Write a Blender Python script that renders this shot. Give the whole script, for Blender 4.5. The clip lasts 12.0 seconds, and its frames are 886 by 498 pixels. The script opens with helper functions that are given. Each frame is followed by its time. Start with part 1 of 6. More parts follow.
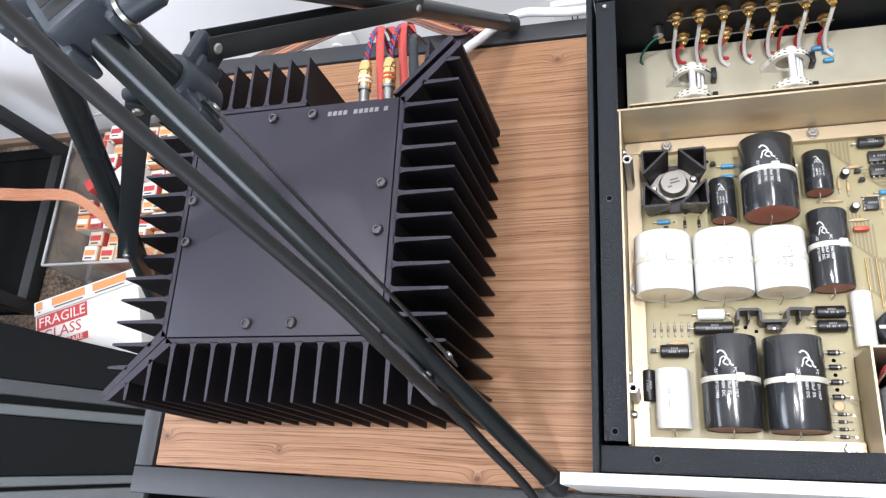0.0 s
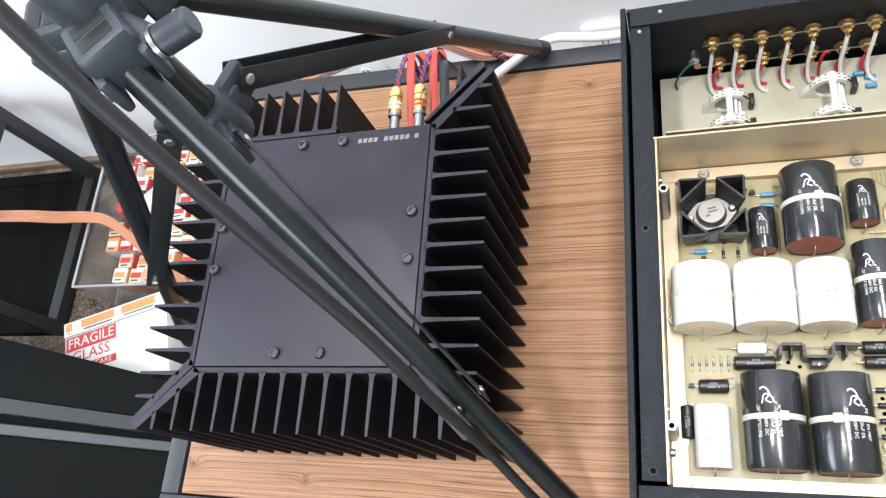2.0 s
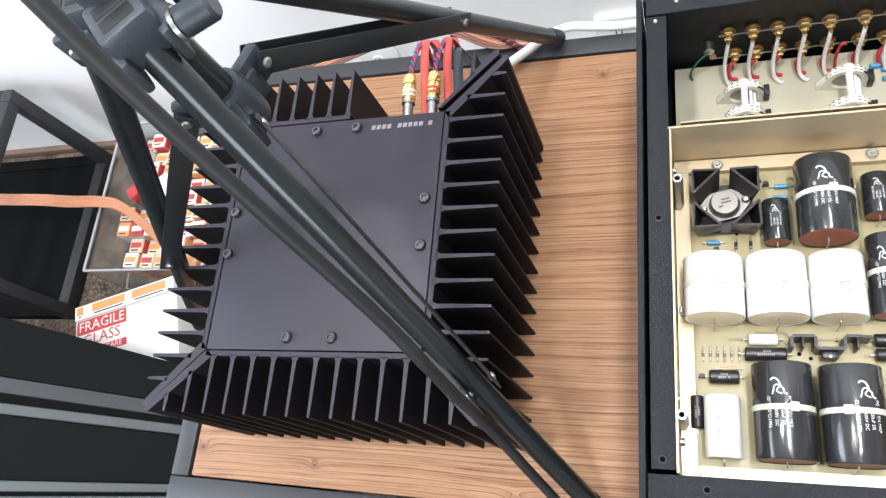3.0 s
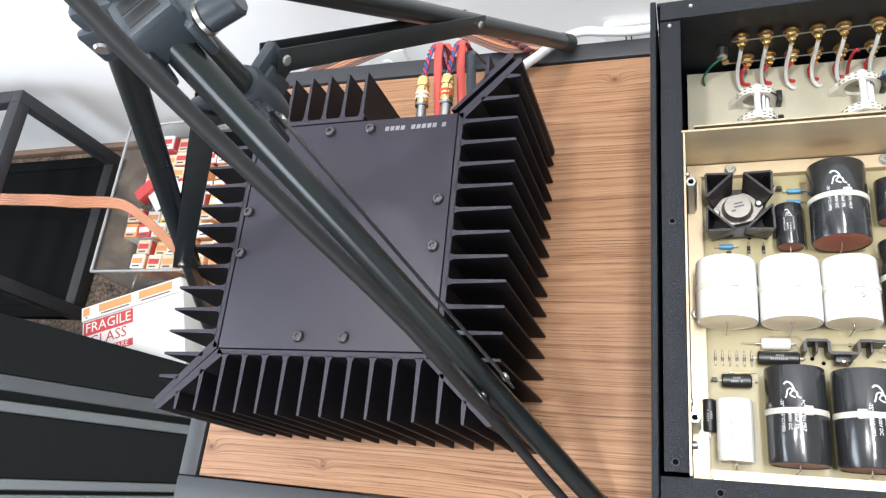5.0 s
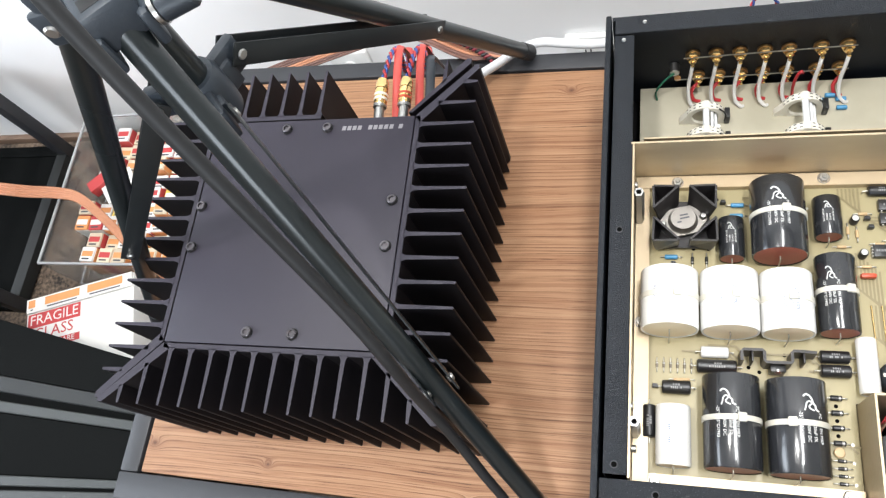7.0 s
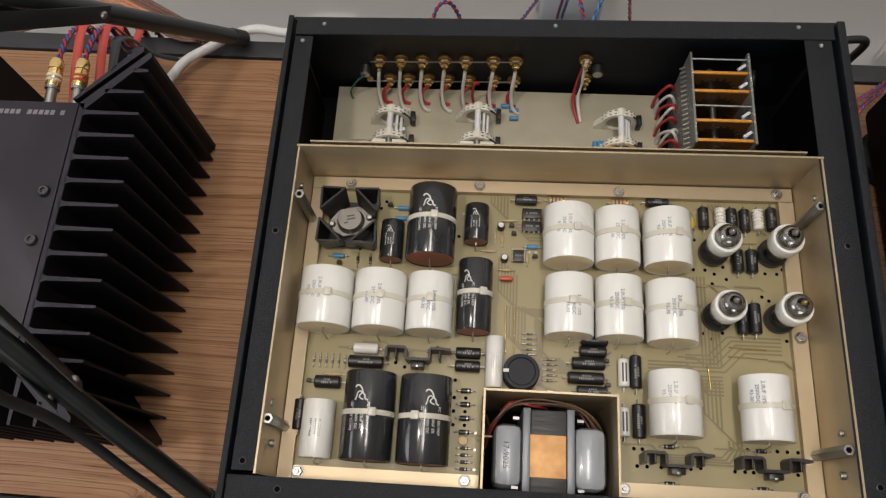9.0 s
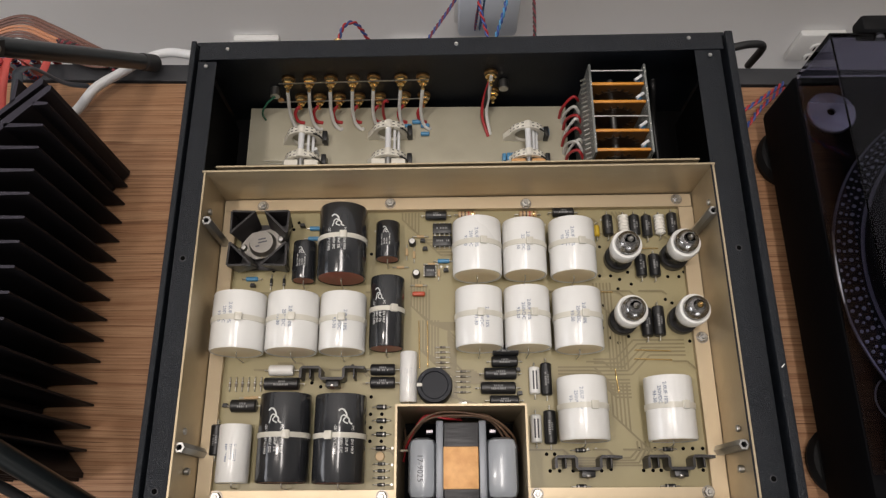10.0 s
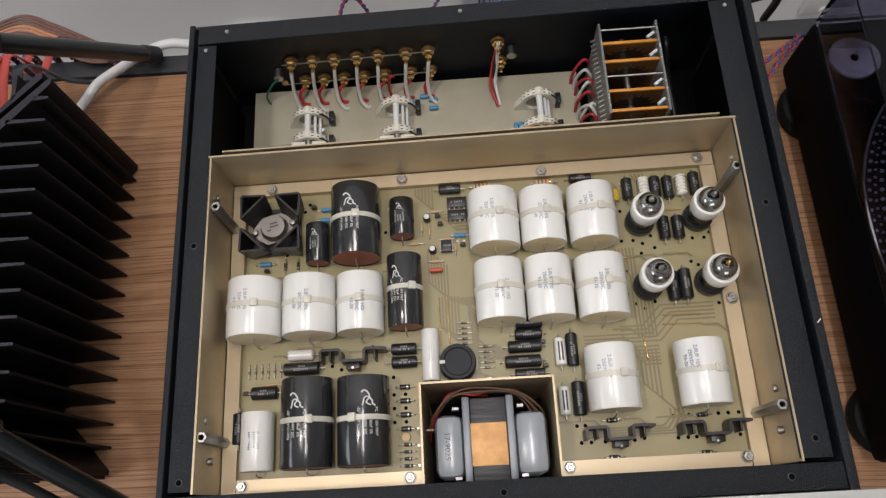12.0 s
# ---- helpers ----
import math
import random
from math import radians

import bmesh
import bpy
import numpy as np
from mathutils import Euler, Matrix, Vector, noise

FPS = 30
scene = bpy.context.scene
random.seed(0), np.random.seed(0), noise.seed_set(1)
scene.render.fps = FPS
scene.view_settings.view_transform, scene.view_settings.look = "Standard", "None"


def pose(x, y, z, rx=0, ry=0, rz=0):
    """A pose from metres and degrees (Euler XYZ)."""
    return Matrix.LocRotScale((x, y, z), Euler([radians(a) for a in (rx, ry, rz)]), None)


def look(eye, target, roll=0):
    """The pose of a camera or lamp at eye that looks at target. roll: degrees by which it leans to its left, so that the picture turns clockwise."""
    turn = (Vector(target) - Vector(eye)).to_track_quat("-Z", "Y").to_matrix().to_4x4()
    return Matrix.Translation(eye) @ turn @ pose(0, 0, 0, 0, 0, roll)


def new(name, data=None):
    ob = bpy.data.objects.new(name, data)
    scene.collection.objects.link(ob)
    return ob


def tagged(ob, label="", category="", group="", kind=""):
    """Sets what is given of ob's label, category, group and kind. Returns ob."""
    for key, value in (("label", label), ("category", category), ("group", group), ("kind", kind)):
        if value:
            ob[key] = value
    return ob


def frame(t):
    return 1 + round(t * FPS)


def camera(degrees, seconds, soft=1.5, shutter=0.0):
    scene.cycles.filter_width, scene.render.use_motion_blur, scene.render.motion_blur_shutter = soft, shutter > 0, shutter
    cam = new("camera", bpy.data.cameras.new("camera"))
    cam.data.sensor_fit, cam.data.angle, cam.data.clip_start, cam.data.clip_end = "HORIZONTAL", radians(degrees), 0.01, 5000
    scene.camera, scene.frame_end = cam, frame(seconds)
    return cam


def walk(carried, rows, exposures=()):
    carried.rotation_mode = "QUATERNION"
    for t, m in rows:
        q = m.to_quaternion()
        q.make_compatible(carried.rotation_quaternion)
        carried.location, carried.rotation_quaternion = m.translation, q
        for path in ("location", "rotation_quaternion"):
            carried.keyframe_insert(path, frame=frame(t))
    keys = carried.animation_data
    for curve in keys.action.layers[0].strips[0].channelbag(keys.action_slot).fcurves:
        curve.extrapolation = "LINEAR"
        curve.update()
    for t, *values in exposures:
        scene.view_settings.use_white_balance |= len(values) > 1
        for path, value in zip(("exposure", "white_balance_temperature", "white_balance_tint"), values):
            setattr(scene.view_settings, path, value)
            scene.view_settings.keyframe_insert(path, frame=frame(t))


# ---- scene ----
cam = camera(61.8, 12.0, soft=1.3)
PATH = [
    (0, (0.041, -0.023, 1.379), (-0.512, 0.64, -0.426), -39.6),
    (0.5, (0.036, -0.018, 1.376), (-0.556, 0.679, -0.403), -40.3),
    (1, (0.034, -0.016, 1.373), (-0.562, 0.681, -0.404), -39.8),
    (1.5, (0.037, -0.013, 1.374), (-0.573, 0.68, -0.4), -40.5),
    (2, (0.034, -0.013, 1.374), (-0.58, 0.695, -0.393), -40.3),
    (2.5, (0.032, -0.015, 1.375), (-0.599, 0.669, -0.395), -41.5),
    (4.5, (0.025, -0.019, 1.376), (-0.604, 0.681, -0.389), -39.9),
    (5, (0.023, -0.022, 1.377), (-0.614, 0.68, -0.384), -40.0),
    (5.5, (0.022, -0.024, 1.377), (-0.61, 0.682, -0.385), -39.6),
    (6, (0.023, -0.024, 1.376), (-0.598, 0.685, -0.389), -39.0),
    (6.5, (0.021, -0.027, 1.376), (-0.59, 0.702, -0.383), -37.5),
    (8.3, (0.113, -0.012, 1.388), (-0.133, 0.686, -0.47), -13.2),
    (8.5, (0.128, -0.006, 1.386), (-0.1, 0.672, -0.481), -13.2),
    (9, (0.164, 0.004, 1.381), (0.052, 0.679, -0.499), -6.5),
    (9.5, (0.191, 0.011, 1.383), (0.139, 0.684, -0.5), -3.7),
    (10, (0.204, 0.013, 1.393), (0.196, 0.695, -0.487), -1.0),
    (10.5, (0.209, 0.018, 1.396), (0.199, 0.682, -0.491), -1.4),
    (11, (0.211, 0.018, 1.395), (0.222, 0.665, -0.497), -0.3),
    (11.5, (0.214, 0.008, 1.403), (0.23, 0.656, -0.49), -0.2),
    (12, (0.205, 0.006, 1.374), (0.147, 0.666, -0.513), -8.4),
]

EXPOSURES = [(0.0, 0.44, 5850, 12), (0.5, 0.58, 5700, 11), (2.5, 0.62, 5950, 9), (6.7, 0.62, 6000, 9), (8.3, -0.68, 6800, 12), (9.4, -0.84, 6750, 13), (10.5, -0.74, 6550, 15), (12.0, -0.76, 6400, 14)]
walk(cam, [(t, look(eye, target, roll)) for t, eye, target, roll in PATH], EXPOSURES)

# heights and lines of the place
FLOOR, DESK, WALL, CEIL = 0.34, 0.745, 0.63, 2.75
BOARD = 0.822          # upper face of the main circuit board
RIM = 0.880            # rim of the preamplifier's case

# ---- world and lights ----
world = bpy.data.worlds.new("world")
scene.world = world
world.use_nodes = True
wn = world.node_tree
sky = wn.nodes.new("ShaderNodeTexSky")
sky.sky_type, sky.sun_disc = "NISHITA", False
sky.sun_elevation, sky.sun_rotation = radians(40), radians(250)
wn.nodes["Background"].inputs["Strength"].default_value = 0.1
wn.links.new(sky.outputs[0], wn.nodes["Background"].inputs["Color"])


def area(name, m, sx, sy, watts, colour):
    data = bpy.data.lights.new(name, "AREA")
    data.shape, data.size, data.size_y, data.energy, data.color = "RECTANGLE", sx, sy, watts, colour
    ob = new(name, data)
    ob.matrix_world = m
    return ob


# daylight in the window of the side wall, and the ceiling panel of the room
area("window_light", look((-2.46, -0.5, 1.85), (-0.3, 0.1, 1.0)), 1.4, 1.1, 31, (0.93, 0.97, 1.0))
area("window_light", look((0.5, -3.13, 1.65), (0.0, 0.0, 1.0)), 1.7, 1.2, 46, (0.95, 0.98, 1.0))
area("ceiling_light", look((0.30, 0.02, CEIL - 0.04), (0.30, 0.0201, 0.0)), 0.2, 0.95, 26, (1.0, 0.96, 0.9))
area("ceiling_light", look((-0.40, -0.08, CEIL - 0.04), (-0.40, -0.0799, 0.0)), 0.13, 0.13, 17, (1.0, 0.94, 0.86))


# ---- materials ----
def mat(name, colour, rough=0.5, metal=0.0, second=None, scale=40.0, stretch=(1, 1, 1), bump=0.0, bump_scale=None, mix=0.5,
        coat=0.0, spots=None, island=0.0, rough_var=0.1, spec=0.5):
    m = bpy.data.materials.new(name)
    m.use_nodes = True
    nt = m.node_tree
    b = nt.nodes["Principled BSDF"]
    b.inputs["Roughness"].default_value, b.inputs["Metallic"].default_value = rough, metal
    b.inputs["Coat Weight"].default_value, b.inputs["Specular IOR Level"].default_value = coat, spec
    second = second or [c * 0.8 for c in colour]
    tc = nt.nodes.new("ShaderNodeTexCoord")
    mp = nt.nodes.new("ShaderNodeMapping")
    mp.inputs["Scale"].default_value = stretch
    nt.links.new(tc.outputs["Object"], mp.inputs[0])
    n1 = nt.nodes.new("ShaderNodeTexNoise")
    n1.inputs["Scale"].default_value, n1.inputs["Detail"].default_value = scale, 5
    nt.links.new(mp.outputs[0], n1.inputs["Vector"])
    n2 = nt.nodes.new("ShaderNodeTexNoise")
    n2.inputs["Scale"].default_value, n2.inputs["Detail"].default_value = scale * 0.12, 3
    nt.links.new(mp.outputs[0], n2.inputs["Vector"])
    add = nt.nodes.new("ShaderNodeMath")
    add.operation = "MULTIPLY_ADD"
    nt.links.new(n1.outputs[0], add.inputs[0])
    add.inputs[1].default_value = 0.5
    half = nt.nodes.new("ShaderNodeMath")
    half.operation = "MULTIPLY"
    half.inputs[1].default_value = 0.5
    nt.links.new(n2.outputs[0], half.inputs[0])
    nt.links.new(half.outputs[0], add.inputs[2])
    ramp = nt.nodes.new("ShaderNodeValToRGB")
    ramp.color_ramp.elements[0].position, ramp.color_ramp.elements[1].position = 0.5 - mix / 2, 0.5 + mix / 2
    ramp.color_ramp.elements[0].color, ramp.color_ramp.elements[1].color = (*second, 1), (*colour, 1)
    nt.links.new(add.outputs[0], ramp.inputs[0])
    out = ramp.outputs[0]
    if island:
        info = nt.nodes.new("ShaderNodeObjectInfo")
        hsv = nt.nodes.new("ShaderNodeHueSaturation")
        mr = nt.nodes.new("ShaderNodeMapRange")
        mr.inputs["To Min"].default_value, mr.inputs["To Max"].default_value = 1 - island, 1 + island
        nt.links.new(info.outputs["Random"], mr.inputs["Value"])
        nt.links.new(mr.outputs[0], hsv.inputs["Value"])
        nt.links.new(out, hsv.inputs["Color"])
        out = hsv.outputs[0]
    if spots:
        v = nt.nodes.new("ShaderNodeTexVoronoi")
        v.inputs["Scale"].default_value = spots[0]
        nt.links.new(tc.outputs["Object"], v.inputs["Vector"])
        r = nt.nodes.new("ShaderNodeMath")
        r.operation, r.inputs[1].default_value = "LESS_THAN", spots[1]
        nt.links.new(v.outputs["Distance"], r.inputs[0])
        mx = nt.nodes.new("ShaderNodeMix")
        mx.data_type = "RGBA"
        nt.links.new(r.outputs[0], mx.inputs["Factor"])
        nt.links.new(out, mx.inputs["A"])
        mx.inputs["B"].default_value = (*spots[2], 1)
        out = mx.outputs["Result"]
    nt.links.new(out, b.inputs["Base Color"])
    rr = nt.nodes.new("ShaderNodeMapRange")
    rr.inputs["To Min"].default_value, rr.inputs["To Max"].default_value = max(rough - rough_var, 0.03), min(rough + rough_var, 1)
    nt.links.new(n2.outputs[0], rr.inputs["Value"])
    nt.links.new(rr.outputs[0], b.inputs["Roughness"])
    if bump:
        nb = nt.nodes.new("ShaderNodeTexNoise")
        nb.inputs["Scale"].default_value = bump_scale or scale
        nb.inputs["Detail"].default_value = 3
        nt.links.new(mp.outputs[0], nb.inputs["Vector"])
        bp = nt.nodes.new("ShaderNodeBump")
        bp.inputs["Strength"].default_value, bp.inputs["Distance"].default_value = bump, 0.001
        nt.links.new(nb.outputs[0], bp.inputs["Height"])
        nt.links.new(bp.outputs[0], b.inputs["Normal"])
    return m


def wood_material():
    """Oiled pine board, grain along x, fine dark growth lines and a few knots."""
    m = bpy.data.materials.new("pine")
    m.use_nodes = True
    nt = m.node_tree
    nodes, link = nt.nodes, nt.links.new
    b = nodes["Principled BSDF"]
    tc = nodes.new("ShaderNodeTexCoord")

    def math_node(op, a, c):
        n = nodes.new("ShaderNodeMath")
        n.operation = op
        for i, v in enumerate((a, c)):
            if hasattr(v, "links"):
                link(v, n.inputs[i])
            else:
                n.inputs[i].default_value = v
        return n.outputs[0]

    sep = nodes.new("ShaderNodeSeparateXYZ")
    link(tc.outputs["Object"], sep.inputs[0])
    # slow drift of the grain across the board
    mp = nodes.new("ShaderNodeMapping")
    mp.inputs["Scale"].default_value = (3.0, 9.0, 1)
    link(tc.outputs["Object"], mp.inputs[0])
    drift = nodes.new("ShaderNodeTexNoise")
    drift.inputs["Scale"].default_value, drift.inputs["Detail"].default_value = 1.0, 2
    link(mp.outputs[0], drift.inputs["Vector"])
    knots = None
    for kx, ky, size in ((-0.422, 0.03, 0.0035), (-0.112, 0.002, 0.004), (-0.045, 0.405, 0.003), (-0.3, 0.02, 0.002)):
        dx = math_node("MULTIPLY", math_node("SUBTRACT", sep.outputs[0], kx), 0.75)
        dy = math_node("SUBTRACT", sep.outputs[1], ky)
        d = math_node("SQRT", math_node("ADD", math_node("MULTIPLY", dx, dx), math_node("MULTIPLY", dy, dy)), 0)
        near = math_node("EXPONENT", math_node("MULTIPLY", d, -1.0 / size), 0)
        knots = near if knots is None else math_node("ADD", knots, near)
    across = math_node("ADD", sep.outputs[1], math_node("MULTIPLY", drift.outputs[0], 0.016))
    across = math_node("ADD", across, math_node("MULTIPLY", knots, 0.02))
    comb = nodes.new("ShaderNodeCombineXYZ")
    link(math_node("MULTIPLY", sep.outputs[0], 0.013), comb.inputs[0])
    link(across, comb.inputs[1])
    lines = nodes.new("ShaderNodeTexNoise")
    lines.inputs["Scale"].default_value, lines.inputs["Detail"].default_value, lines.inputs["Roughness"].default_value = 900, 10, 0.72
    link(comb.outputs[0], lines.inputs["Vector"])
    broad = nodes.new("ShaderNodeTexNoise")
    broad.inputs["Scale"].default_value, broad.inputs["Detail"].default_value = 85, 4
    link(comb.outputs[0], broad.inputs["Vector"])
    ramp = nodes.new("ShaderNodeValToRGB")
    e = ramp.color_ramp.elements
    e[0].position, e[0].color = 0.36, (0.065, 0.028, 0.014, 1)
    e[1].position, e[1].color = 0.62, (0.385, 0.230, 0.131, 1)
    mid = e.new(0.43)
    mid.color = (0.285, 0.152, 0.080, 1)
    link(lines.outputs[0], ramp.inputs[0])
    tone = nodes.new("ShaderNodeMix")
    tone.data_type, tone.blend_type = "RGBA", "MULTIPLY"
    tone.inputs["Factor"].default_value = 0.75
    r2 = nodes.new("ShaderNodeValToRGB")
    r2.color_ramp.elements[0].position, r2.color_ramp.elements[0].color = 0.33, (0.76, 0.66, 0.60, 1)
    r2.color_ramp.elements[1].position, r2.color_ramp.elements[1].color = 0.6, (1, 1, 1, 1)
    link(broad.outputs[0], r2.inputs[0])
    link(ramp.outputs[0], tone.inputs["A"])
    link(r2.outputs[0], tone.inputs["B"])
    # thin dark latewood line at the end of each year's growth
    slow = nodes.new("ShaderNodeTexNoise")
    slow.inputs["Scale"].default_value, slow.inputs["Detail"].default_value = 38, 3
    link(comb.outputs[0], slow.inputs["Vector"])
    year = math_node("FRACT", math_node("ADD", math_node("MULTIPLY", across, 150.0), math_node("MULTIPLY", slow.outputs[0], 8.0)), 0)
    r3 = nodes.new("ShaderNodeValToRGB")
    q = r3.color_ramp.elements
    q[0].position, q[0].color = 0.0, (1, 1, 1, 1)
    q[1].position, q[1].color = 1.0, (0.95, 0.92, 0.9, 1)
    for at, c in ((0.62, (0.97, 0.95, 0.93, 1)), (0.86, (0.60, 0.47, 0.39, 1)), (0.94, (0.30, 0.20, 0.14, 1))):
        q.new(at).color = c
    link(year, r3.inputs[0])
    ring = nodes.new("ShaderNodeMix")
    ring.data_type, ring.blend_type = "RGBA", "MULTIPLY"
    fade = nodes.new("ShaderNodeMapRange")
    fade.inputs["From Min"].default_value, fade.inputs["From Max"].default_value = 0.38, 0.62
    fade.inputs["To Min"].default_value, fade.inputs["To Max"].default_value = 0.4, 0.9
    link(broad.outputs[0], fade.inputs["Value"])
    link(fade.outputs[0], ring.inputs["Factor"])
    link(tone.outputs["Result"], ring.inputs["A"])
    link(r3.outputs[0], ring.inputs["B"])
    kn = nodes.new("ShaderNodeMix")
    kn.data_type = "RGBA"
    clampk = nodes.new("ShaderNodeClamp")
    link(math_node("MULTIPLY", knots, 1.1), clampk.inputs[0])
    link(clampk.outputs[0], kn.inputs["Factor"])
    link(ring.outputs["Result"], kn.inputs["A"])
    kn.inputs["B"].default_value = (0.09, 0.035, 0.018, 1)
    link(kn.outputs["Result"], b.inputs["Base Color"])
    b.inputs["Roughness"].default_value = 0.5
    b.inputs["Specular IOR Level"].default_value = 0.28
    bp = nodes.new("ShaderNodeBump")
    bp.inputs["Strength"].default_value, bp.inputs["Distance"].default_value = 0.35, 0.0008
    link(lines.outputs[0], bp.inputs["Height"])
    link(bp.outputs[0], b.inputs["Normal"])
    return m


def glass_material(name, colour, rough=0.03, alpha=1.0, ior=1.3):
    m = bpy.data.materials.new(name)
    m.use_nodes = True
    b = m.node_tree.nodes["Principled BSDF"]
    b.inputs["Base Color"].default_value = (*colour, 1)
    b.inputs["Roughness"].default_value, b.inputs["IOR"].default_value = rough, ior
    b.inputs["Transmission Weight"].default_value = alpha
    return m


